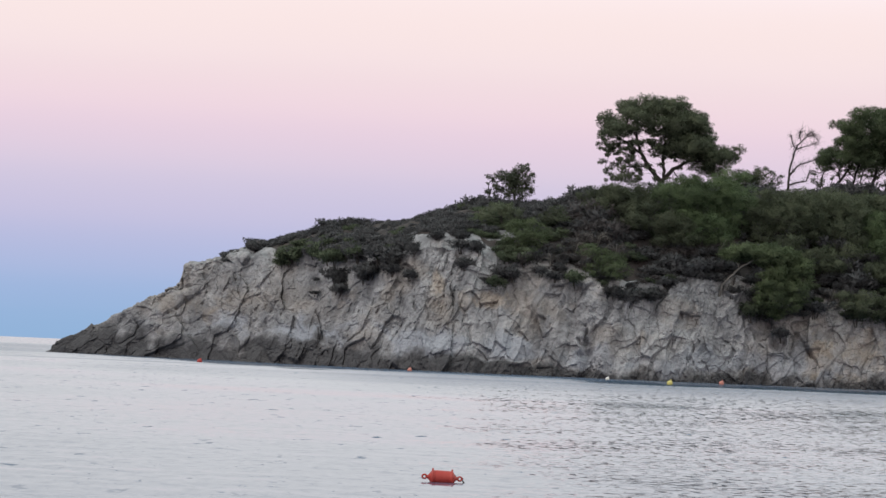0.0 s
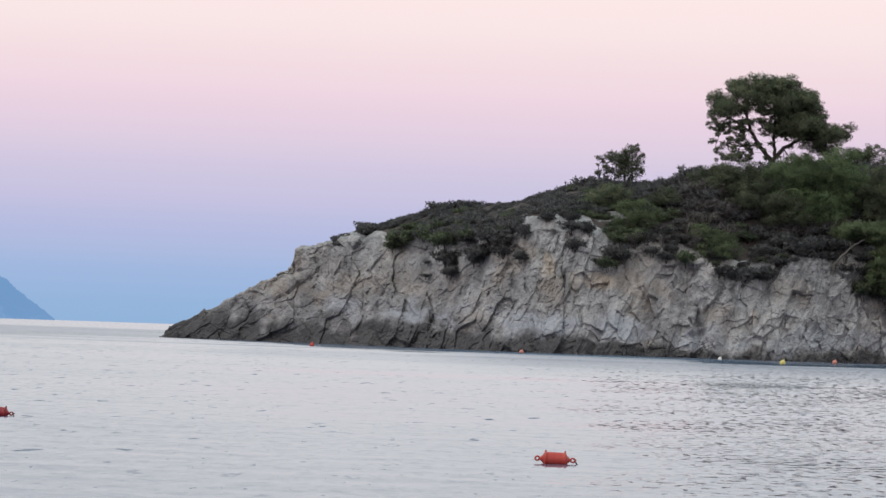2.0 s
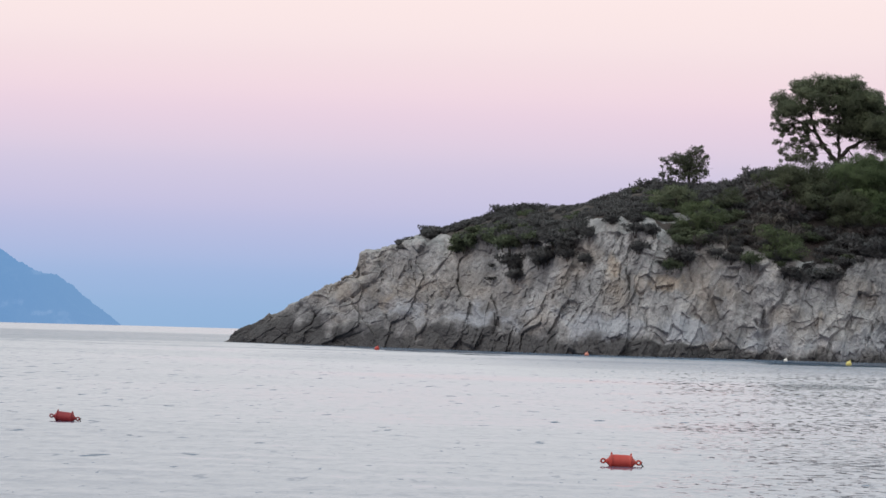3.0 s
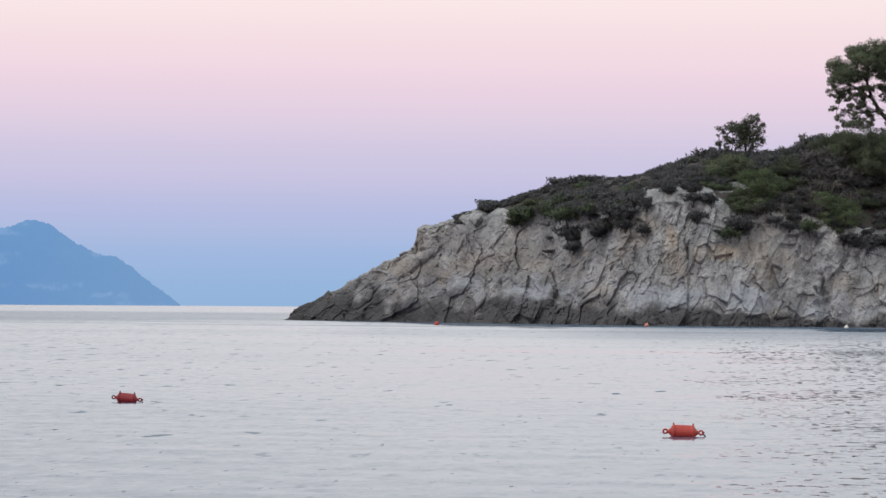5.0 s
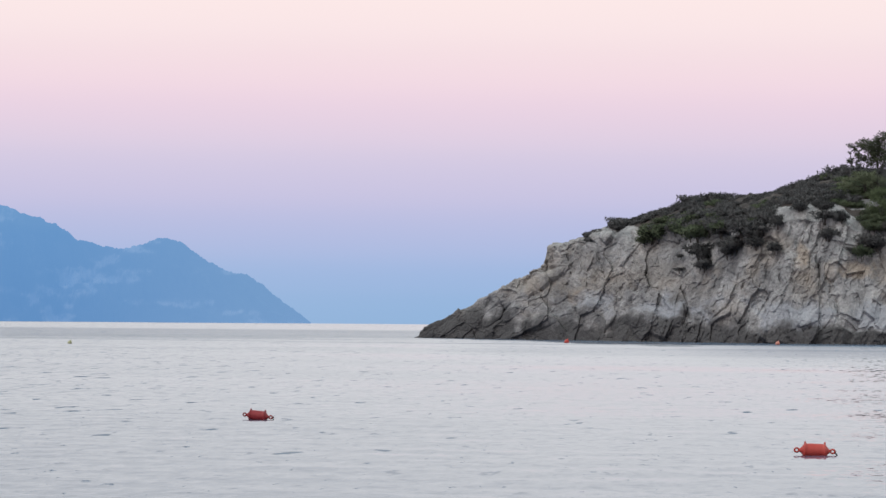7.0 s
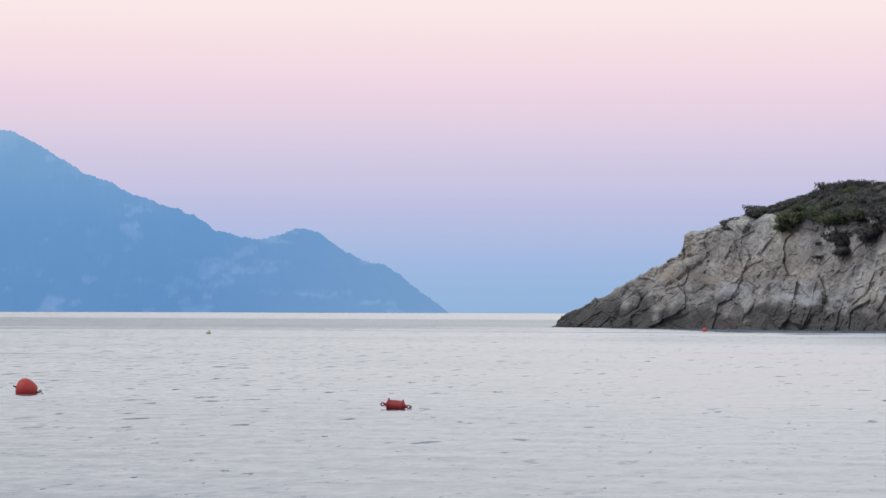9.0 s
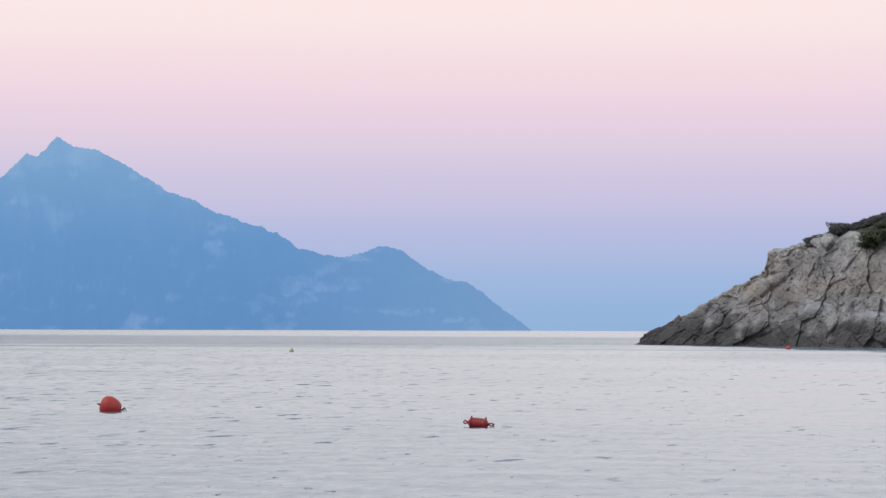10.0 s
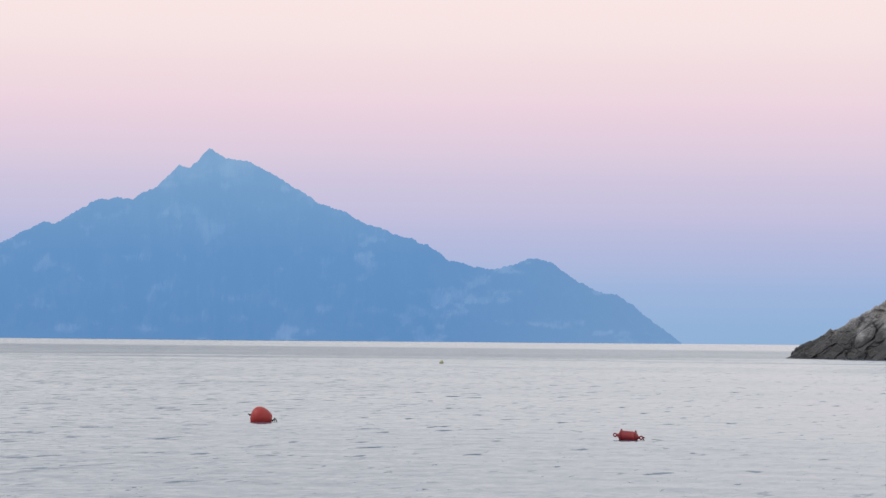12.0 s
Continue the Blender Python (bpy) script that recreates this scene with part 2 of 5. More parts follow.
    along_cliff.inputs["From Min"].default_value, along_cliff.inputs["From Max"].default_value = -0.130, -0.10
    nt.links.new(math_node(nt, "DIVIDE", spot.outputs["X"], math_node(nt, "MAXIMUM", spot.outputs["Y"], 1.0)), along_cliff.inputs["Value"])
    lean = math_node(nt, "MULTIPLY_ADD", math_node(nt, "MULTIPLY", math_node(nt, "MULTIPLY", cliff_tilt.outputs[0], tilt_fade), along_cliff.outputs[0]), math_node(nt, "MULTIPLY_ADD", bare_shore.outputs[0], -0.08, 0.11), lean)
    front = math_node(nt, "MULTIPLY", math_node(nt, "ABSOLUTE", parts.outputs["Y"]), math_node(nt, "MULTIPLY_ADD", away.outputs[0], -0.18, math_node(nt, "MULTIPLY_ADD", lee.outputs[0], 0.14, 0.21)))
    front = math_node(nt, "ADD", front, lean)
    front = math_node(nt, "ADD", front, crest)
    # farther out the waves run longer, with a steep one here and there
    for lo, hi, across, deep, level, gain in ((30.0, 80.0, 1.5, 0.42, 0.655, 6.5), (80.0, 150.0, 1.7, 0.17, 0.66, 5.5), (160.0, 260.0, 1.1, 0.055, 0.65, 4.0)):
        reach = nt.nodes.new("ShaderNodeMapRange")
        reach.inputs["From Min"].default_value, reach.inputs["From Max"].default_value = lo, hi
        nt.links.new(spot.outputs["Y"], reach.inputs["Value"])
        rare = noise_node(nt, 1.0, 3, 0.6, scaled(nt, pos, across, deep, 1))
        rare = math_node(nt, "MAXIMUM", math_node(nt, "ADD", math_node(nt, "MULTIPLY_ADD", fresh.outputs[0], 0.05, rare.outputs["Fac"]), -level), 0.0)
        front = math_node(nt, "ADD", front, math_node(nt, "MULTIPLY", math_node(nt, "MULTIPLY", rare, gain), reach.outputs[0]))
    # wavelet backs in the lee, turned to the dark shore
    turned = None
    for lo, hi, across, deep in ((1.0, 2.0, 3.9, 2.3), (55.0, 85.0, 3.4, 0.95), (100.0, 150.0, 3.0, 0.3)):
        reach = nt.nodes.new("ShaderNodeMapRange")
        reach.inputs["From Min"].default_value, reach.inputs["From Max"].default_value = lo, hi
        nt.links.new(spot.outputs["Y"], reach.inputs["Value"])
        dash = noise_node(nt, 1.0, 3, 0.6, scaled(nt, pos, across, deep, 1))
        dash = math_node(nt, "ADD", math_node(nt, "MULTIPLY_ADD", cats_paw.outputs["Fac"], 0.34, dash.outputs["Fac"]), -0.715)
        dash = math_node(nt, "MULTIPLY", dash, 9.0, clamp=True)
        turned = dash if turned is None else mix_node(nt, reach.outputs[0], turned, dash)
    front = math_node(nt, "SUBTRACT", front, math_node(nt, "MULTIPLY", math_node(nt, "MULTIPLY", turned, 0.19), lee.outputs[0]))
    # wind patches, more tilt in a band off the point, less beyond it
    wind = noise_node(nt, 0.03, 4, 0.6, scaled(nt, pos, 0.5, 1.0, 1))
    gust = ramp_node(nt, wind.outputs["Fac"], [(0.35, (0.87, 0.87, 0.87)), (0.65, (1.11, 1.11, 1.11))])
    sep = nt.nodes.new("ShaderNodeSeparateXYZ")
    nt.links.new(pos, sep.inputs[0])
    off = math_node(nt, "MULTIPLY", math_node(nt, "MULTIPLY_ADD", wind.outputs["Fac"], 300.0, sep.outputs["Y"]), 1 / 4000.0, clamp=True)
    chop = ramp_node(nt, off, [(0.0, (1, 1, 1)), (0.115, (1, 1, 1)), (0.135, (1.65, 1.65, 1.65)), (0.225, (1.65, 1.65, 1.65)), (0.26, (0.95, 0.95, 0.95))])
    amount = math_node(nt, "MULTIPLY", gust.outputs[0], chop.outputs[0])
    flat = nt.nodes.new("ShaderNodeCombineXYZ")
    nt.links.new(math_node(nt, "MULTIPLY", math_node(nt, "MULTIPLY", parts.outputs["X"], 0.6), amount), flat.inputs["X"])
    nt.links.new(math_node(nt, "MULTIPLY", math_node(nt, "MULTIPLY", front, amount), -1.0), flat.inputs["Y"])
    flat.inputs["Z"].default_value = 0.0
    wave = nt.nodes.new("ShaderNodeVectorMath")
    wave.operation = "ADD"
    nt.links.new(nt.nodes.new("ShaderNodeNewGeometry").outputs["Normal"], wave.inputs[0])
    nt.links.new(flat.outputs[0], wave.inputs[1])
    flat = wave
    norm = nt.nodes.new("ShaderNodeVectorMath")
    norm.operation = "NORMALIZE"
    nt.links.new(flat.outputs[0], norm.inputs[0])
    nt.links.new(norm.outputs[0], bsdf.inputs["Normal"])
    bsdf.inputs["Base Color"].default_value = (0.056, 0.090, 0.143, 1)
    bsdf.inputs["Roughness"].default_value = 0.05
    bsdf.inputs["IOR"].default_value = 1.333
    return m


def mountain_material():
    """Wooded limestone mountain far over the sea: forest and bare rock, with the air's blue haze painted over them as
    emission.
    """
    m, nt, bsdf, out = material("haze_glow_mountain")
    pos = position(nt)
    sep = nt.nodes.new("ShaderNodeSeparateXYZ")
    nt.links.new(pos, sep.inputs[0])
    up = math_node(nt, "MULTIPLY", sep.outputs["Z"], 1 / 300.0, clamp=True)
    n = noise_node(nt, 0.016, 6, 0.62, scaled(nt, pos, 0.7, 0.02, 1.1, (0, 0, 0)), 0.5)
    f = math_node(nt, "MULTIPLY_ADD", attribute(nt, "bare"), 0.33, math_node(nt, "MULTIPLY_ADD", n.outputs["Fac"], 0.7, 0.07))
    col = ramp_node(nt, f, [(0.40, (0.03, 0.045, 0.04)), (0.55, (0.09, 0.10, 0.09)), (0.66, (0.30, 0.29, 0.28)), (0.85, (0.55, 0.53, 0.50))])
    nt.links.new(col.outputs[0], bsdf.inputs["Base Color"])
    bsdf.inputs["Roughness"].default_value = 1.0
    # painted haze: glowing blue, paler with height, mixed over most of the surface
    air_glow = ramp_node(nt, up, [(0.0, srgb(101, 150, 204)[:3]), (0.45, srgb(107, 157, 210)[:3]), (1.0, srgb(131, 176, 218)[:3])])
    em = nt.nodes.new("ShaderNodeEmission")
    nt.links.new(mix_node(nt, attribute(nt, "haze"), air_glow.outputs[0], srgb(124, 166, 212)[:3]), em.inputs["Color"])
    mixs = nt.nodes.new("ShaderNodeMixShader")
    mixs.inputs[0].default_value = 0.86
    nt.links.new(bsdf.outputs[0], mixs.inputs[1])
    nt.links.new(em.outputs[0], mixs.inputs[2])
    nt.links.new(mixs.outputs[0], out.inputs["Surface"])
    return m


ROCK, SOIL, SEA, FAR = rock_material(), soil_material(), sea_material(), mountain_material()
PINE = leaf_material("pine_needles", (0.074, 0.088, 0.060), (0.162, 0.182, 0.110))
PINE_BRIGHT = leaf_material("fresh_pine_needles", (0.070, 0.100, 0.055), (0.190, 0.250, 0.120))
PINE_MID = leaf_material("olive_pine_needles", (0.062, 0.082, 0.048), (0.152, 0.188, 0.094))
MAQUIS = leaf_material("dark_maquis_leaves", (0.072, 0.071, 0.076), (0.142, 0.140, 0.141))
MAQUIS_GREEN = leaf_material("green_maquis_leaves", (0.060, 0.079, 0.054), (0.142, 0.168, 0.098))
DEAD = leaf_material("dead_twigs", (0.064, 0.056, 0.058), (0.140, 0.122, 0.118))
BARK = bark_material("pine_bark", (0.022, 0.019, 0.018), (0.07, 0.058, 0.05))
GREY_WOOD = bark_material("bleached_wood", (0.10, 0.09, 0.08), (0.22, 0.20, 0.18))
ORANGE = plastic_material("orange_plastic", (0.37, 0.038, 0.030), (0.43, 0.066, 0.052))
RED = plastic_material("red_plastic", (0.20, 0.016, 0.022), (0.25, 0.030, 0.034))
SALMON = plastic_material("faded_orange_plastic", (0.46, 0.17, 0.13), (0.52, 0.24, 0.19))
YELLOW = plastic_material("yellow_plastic", (0.55, 0.46, 0.12), (0.62, 0.55, 0.24))
WHITE = plastic_material("white_plastic", (0.62, 0.60, 0.56), (0.75, 0.73, 0.70))
DULL = plastic_material("dull_yellow_plastic", (0.30, 0.30, 0.16), (0.42, 0.42, 0.30))
PEAR_RED = plastic_material("bright_red_plastic", (0.30, 0.026, 0.026), (0.36, 0.045, 0.040))
ROPE = bark_material("dark_wet_rope", (0.02, 0.02, 0.02), (0.06, 0.055, 0.05))

# ================= mesh helpers =================


def mesh_object(name, verts, faces, mat, parent=None, label="", smooth=False):
    me = bpy.data.meshes.new(name)
    me.from_pydata([tuple(v) for v in verts], [], [tuple(f) for f in faces])
    me.materials.append(mat)
    if smooth:
        me.polygons.foreach_set("use_smooth", [True] * len(me.polygons))
    ob = new(name, me)
    ob.parent = parent
    if label:
        tagged(ob, label)
    return ob


def grid_faces(rows, cols):
    i = np.arange(rows - 1)[:, None] * cols + np.arange(cols - 1)[None, :]
    return np.stack([i, i + 1, i + cols + 1, i + cols], -1).reshape(-1, 4)


def part(name, bm, mat, parent=None, label="", smooth=True):
    me = bpy.data.meshes.new(name)
    bm.to_mesh(me)
    bm.free()
    me.materials.append(mat)
    if smooth:
        me.polygons.foreach_set("use_smooth", [True] * len(me.polygons))
    ob = new(name, me)
    ob.parent = parent
    if label:
        tagged(ob, label)
    return ob


def empty(name, where, label, category, group="", kind=""):
    ob = new(name)
    ob.matrix_basis = where if isinstance(where, Matrix) else Matrix.Translation(where)
    return tagged(ob, label, category, group, kind)


# ================= sea =================


def build_sea():
    """One sheet to the horizon: a polar net about the beach, closest where the bay lies open before it, with low wind waves near by."""
    rng = np.random.default_rng(5)
    b = np.radians(np.concatenate([np.linspace(-180, -30, 26)[:-1], np.linspace(-28, 14, 230), np.linspace(16, 180, 28)[1:]]))
    r = np.concatenate([[0.0, 6, 14, 22, 27], np.geomspace(30, 330, 320), [360, 420, 520, 700, 1000, 1500, 2300, 3400, 4980]])
    bb, rr = np.meshgrid(b, r)
    x, y = rr * np.sin(bb), rr * np.cos(bb)
    z = np.zeros_like(x)
    step = rr * 0.0077
    for k in range(46):
        length = 0.55 * (3.2 / 0.55) ** (k / 45)
        way = rng.normal(0, 0.55)
        slope = 0.0019
        kx, ky = math.sin(way) * 2 * math.pi / length, math.cos(way) * 2 * math.pi / length
        seen = np.clip(length / (2.6 * np.maximum(step, 1e-6)) - 0.6, 0, 1) * ((rr > 29) & (rr < 325))
        z += seen * slope * length / (2 * math.pi) * np.sin(kx * x + ky * y + rng.uniform(0, 6.28))
    wedge = np.clip((np.degrees(bb) + 27.5) / 1.5, 0, 1) * np.clip((13.5 - np.degrees(bb)) / 1.5, 0, 1)
    z = z * wedge * (0.75 + 0.5 * value_noise(x * 0.05, y * 0.05, 0 * x, 15))
    verts = np.stack([x, y, z], -1).reshape(-1, 3)
    faces = grid_faces(len(r), len(b))[:, ::-1]
    ob = mesh_object("water", verts, faces, SEA, smooth=True)
    tagged(ob, "calm rippled sea reflecting the pale pink dusk sky", "sea", kind="structure")


build_sea()

# ================= far mountain =================
RIDGE_FAR = [  # bearing and height of the crest, in degrees
    (-31.0, 0.9), (-26.0, 1.3), (-22.74, 1.79), (-21.94, 2.20), (-21.72, 2.17), (-20.97, 2.62), (-20.22, 2.69), (-19.79, 2.91),
    (-19.33, 3.354), (-19.14, 3.28), (-18.75, 3.656), (-18.44, 3.454), (-18.0, 3.394), (-17.68, 3.268), (-17.02, 2.86),
    (-16.61, 2.593), (-16.09, 2.468), (-15.81, 2.275), (-14.53, 1.85), (-14.11, 1.54), (-13.29, 1.38), (-12.8, 1.484),
    (-12.53, 1.58), (-12.14, 1.54), (-11.76, 1.253), (-11.21, 0.93), (-10.89, 0.889), (-10.61, 0.75), (-10.12, 0.373), (-9.63, 0.0),
]


def build_mountain():
    far = 4700.0
    b = np.concatenate([np.linspace(-31.0, -23.6, 60)[:-1], np.linspace(-23.6, -9.62, 800)])
    crest = np.interp(b, *zip(*RIDGE_FAR))
    crest = np.tan(np.radians(crest)) * far + EYE
    crest = np.maximum(crest + fractal(b * 6, 0 * b, 0 * b, 4, 11) * 2.2 * np.clip(crest / 60, 0, 1) + fractal(b * 30, 0 * b + 4, 0 * b, 3, 17) * 1.1 * np.clip(crest / 20, 0, 1), 0.3)
    rows = 44
    v = np.linspace(0, 1, rows)[:, None]
    depth = 230.0 * np.clip(crest / 120, 0.15, 1.0)
    bb, cc, dd = b[None, :] + 0 * v, crest[None, :] + 0 * v, depth[None, :] + 0 * v
    spur = fractal(bb * 1.6 + v * 0.6, v * 1.5, 0 * bb, 5, 21)
    spur = 1 - np.abs(spur)
    shape = v ** 1.15
    z = cc * (shape + (spur - 0.75) * 0.55 * v * (1 - v) * 2)
    r = far - dd * (1 - v) - (spur - 0.7) * 120 * v * (1 - v)
    z = np.minimum(z, cc * (0.02 + 0.98 * v ** 0.6))
    z[0] = -2.0
    x, y = r * np.sin(np.radians(bb)), r * np.cos(np.radians(bb))
    verts = np.stack([x, y, z], -1).reshape(-1, 3)
    # the far side falls to the sea again
    back = np.stack([(far + 200) * np.sin(np.radians(b)), (far + 200) * np.cos(np.radians(b)), 0 * b - 2], -1)
    verts = np.concatenate([verts, back])
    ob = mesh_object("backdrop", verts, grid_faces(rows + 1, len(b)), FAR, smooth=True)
    # bare limestone round the peak, a tongue of scree under it, and pale clearings in the forest
    rough = fractal(bb * 2.2, z / 38, 0 * bb, 5, 63, 0.6)
    bare = 0.6 * np.clip((z - 170) / 130 + 0.5 * rough, 0, 1)
    tongue = 138 + 70 * np.clip(np.abs(bb + 18.75) / 1.2, 0, 1) + 22 * rough  # the foot of the scree
    bare = np.maximum(bare, 0.75 * np.clip((z - tongue) / 25, 0, 1) * np.clip((225 - z + 40 * rough) / 30, 0, 1) * np.clip((1.5 - np.abs(bb + 19.2) + 0.5 * rough) / 0.4, 0, 1))
    bare = np.maximum(bare, 0.8 * np.clip(1.6 * fractal(bb * 2.6, z / 16, 0 * bb, 4, 67, 0.6) - 0.45, 0, 1))
    # the painted haze turns paler towards the low right end
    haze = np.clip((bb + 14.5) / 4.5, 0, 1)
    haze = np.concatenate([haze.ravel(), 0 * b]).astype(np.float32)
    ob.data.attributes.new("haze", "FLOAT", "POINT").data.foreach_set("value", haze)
    bare = np.concatenate([bare.ravel(), 0 * b]).astype(np.float32)
    ob.data.attributes.new("bare", "FLOAT", "POINT").data.foreach_set("value", bare)
    tagged(ob, "distant hazy blue mountain with a sharp rocky peak across the sea", "mountain", kind="structure")


build_mountain()

# ================= headland =================
SHORE = [(-7.6, 422), (-5.8, 404), (-3, 374), (-1.2, 356), (-0.5, 352.4), (0, 350.7), (0.6, 349.9), (1.5, 349.7), (3, 350.2), (6, 360), (9, 366), (16, 374)]
EDGE = [  # bearing, height of the cliff's upper edge
    (-7.6, 0.0), (-7.3, 1.4), (-6.9, 3.1), (-6.2, 5.3), (-5.72, 7.2), (-5.12, 10.2), (-5.05, 12.2), (-4.26, 13.1), (-3.2, 13.4),
    (-2.2, 13.4), (-1.0, 13.6), (-0.35, 15.1), (0.41, 14.8), (0.98, 13.3), (1.74, 13.6), (2.84, 11.0), (3.5, 9.5), (4.26, 11.1),
    (5.01, 12.0), (5.56, 10.9), (6.45, 7.7), (7.08, 9.5), (8.46, 8.7), (16, 8.0),
]
TOP = [  # bearing, height of the hill's crest, and its way in from the cliff's edge
    (-7.6, 0.0, 1.0), (-7.3, 1.5, 1.3), (-6.9, 3.2, 1.6), (-6.2, 5.4, 2.1), (-5.72, 7.4, 2.5), (-5.12, 10.4, 2.9), (-5.05, 12.6, 3.0),
    (-4.26, 13.7, 6.4), (-3.2, 16.2, 11.0), (-2.2, 17.7, 15.6), (-1.0, 18.6, 21.0), (0.41, 20.3, 21.0), (1.74, 21.1, 21.0),
    (2.84, 21.9, 21.0), (5.01, 23.8, 21.0), (8.46, 24.6, 21.0), (16, 24.0, 21.0),
]


def along(table, b, k=1):
    return np.interp(b, [row[0] for row in table], [row[k] for row in table])


def land(b, v):
    """The headland without its relief: bearing b from the beach; v from the waterline (0) up the cliff to its edge (1), on to the
    crest (2) and down to the sea behind (3)."""
    b, v = np.broadcast_arrays(np.asarray(b, float), np.asarray(v, float))
    shore, edge, top, way = along(SHORE, b), along(EDGE, b) + 0.2, along(TOP, b) + 0.2, along(TOP, b, 2)
    setback = np.maximum(0.4, edge * 0.42)
    c = np.clip(v, 0, 1)
    s = np.clip(v - 1, 0, 1)
    k = np.clip(v - 2, 0, 1)
    low = np.clip(v, -1, 0)
    r = shore + low * 2 + setback * (0.35 * c + 0.65 * c ** 1.6) + way * s + (8 + top * 2.2) * k
    z = low * 2.5 + edge * c + (top - edge) * (1 - (1 - s) ** 1.5) - (top + 2) * k ** 1.4
    a = np.radians(b)
    return r * np.sin(a), r * np.cos(a), z


def land_columns():
    return np.concatenate([np.linspace(-7.62, -4.9, 190), np.linspace(-4.88, 9.6, 880), np.linspace(9.7, 16, 60)])


JOINTS = [  # open joints of the cliff: along it and height of both ends in metres, width, depth
    (0.6, 12.0, 1.1, 6.8, 0.30, 0.9), (-1.6, 8.9, -3.0, 5.4, 0.22, 0.6), (-5.2, 11.4, -2.8, 5.8, 0.26, 0.7), (-15.9, 7.4, -14.9, 2.6, 0.28, 0.8), (-9.2, 5.8, -12.2, 2.4, 0.24, 0.7),
    (3.6, 6.2, 2.8, 2.6, 0.24, 0.6), (-25.9, 11.8, -25.5, 7.2, 0.26, 0.6), (-24.0, 7.2, -24.6, 3.6, 0.20, 0.5), (42.4, 8.2, 46.8, 2.6, 0.30, 0.6), (36.4, 10.0, 39.6, 4.6, 0.28, 0.6),
    (-36.9, 4.6, -30.4, 8.4, 0.30, 0.8), (17.0, 6.2, 18.0, 2.8, 1.7, 0.9), (-39.5, 3.4, -34.8, 6.4, 0.24, 0.6), (-20.2, 10.2, -22.4, 4.4, 0.2, 0.5),
]
FORMS = [  # along the cliff, height, half length, half breadth, tilt in degrees, how far it stands out
    (-33.8, 7.4, 4.4, 0.9, 32, 1.1), (-31.6, 6.6, 1.9, 1.3, 60, 0.5), (-29.0, 6.7, 1.3, 1.3, 10, 0.8), (-21.2, 2.9, 2.1, 1.3, 12, 1.0), (-33.4, 2.3, 2.1, 0.9, 15, 0.9), (-27.4, 4.6, 1.5, 1.0, 40, 0.8),
    (-37.0, 4.0, 2.2, 0.8, 55, 0.9), (-39.4, 3.2, 2.0, 0.8, 52, 0.9), (-42.0, 2.4, 1.8, 0.9, 48, 0.8), (-45.0, 1.4, 1.4, 0.9, 40, 0.7), (-35.0, 3.6, 1.2, 0.8, 50, 0.7), (-25.0, 3.0, 1.6, 0.8, 60, 0.7),
    (2.7, 8.8, 1.2, 0.9, 60, 0.5), (-16.5, 3.6, 1.6, 0.9, 62, 0.7),
]
STAINS = [  # rusty or buff patches: along the cliff, height, half length, half height, how much
    (-29.0, 6.8, 1.3, 1.6, 0.8), (-33.4, 7.4, 3.0, 1.3, 0.6), (-1.1, 10.6, 0.8, 2.0, 0.8), (6.8, 9.0, 4.4, 0.9, 0.75), (46.6, 4.4, 1.7, 3.0, 1.0), (51.0, 4.6, 3.4, 3.4, 0.7),
    (24.6, 4.4, 1.2, 1.1, 0.5), (-12.4, 9.2, 1.8, 1.6, 0.35), (-7.0, 7.4, 2.2, 2.4, 0.35), (13.4, 8.0, 2.6, 1.8, 0.3), (29.0, 7.4, 2.6, 2.0, 0.3), (2.7, 8.8, 1.3, 1.2, 0.45),
]
FOOT = [  # along the cliff, height of the dark foot, softness of its upper edge
    (-52, 7.0, 2.4), (-44, 4.8, 2.6), (-38, 3.4, 2.6), (-31, 2.7, 2.4), (-24, 2.7, 2.4), (-20, 2.6, 2.0), (-16, 3.2, 2.4), (-9, 3.1, 2.2), (-4, 2.5, 1.5), (0, 2.2, 0.6), (9.6, 1.8, 0.5), (11, 1.0, 0.4), (20, 1.0, 0.7), (40, 1.2, 1.0), (60, 1.3, 1.0),
]


def face_lines(b, z):
    """Metres along the cliff and up it, a little warped so that no line is ruled."""
    u = np.radians(b) * 370
    w = z * 1.0
    return u + fractal(u * 0.35, w * 0.35, 0 * u, 4, 31) * 0.28, w + fractal(u * 0.35, w * 0.35, 0 * u + 9, 4, 37) * 0.28


def leaning(p, q):
    """The cliff's joints lean over to the right as they rise, and lie down along the ridge out on the point."""
    lean = np.radians(16 + 24 * np.clip((-18 - p) / 20, 0, 1))
    return p * np.cos(lean) - q * np.sin(lean), p * np.sin(lean) + q * np.cos(lean)


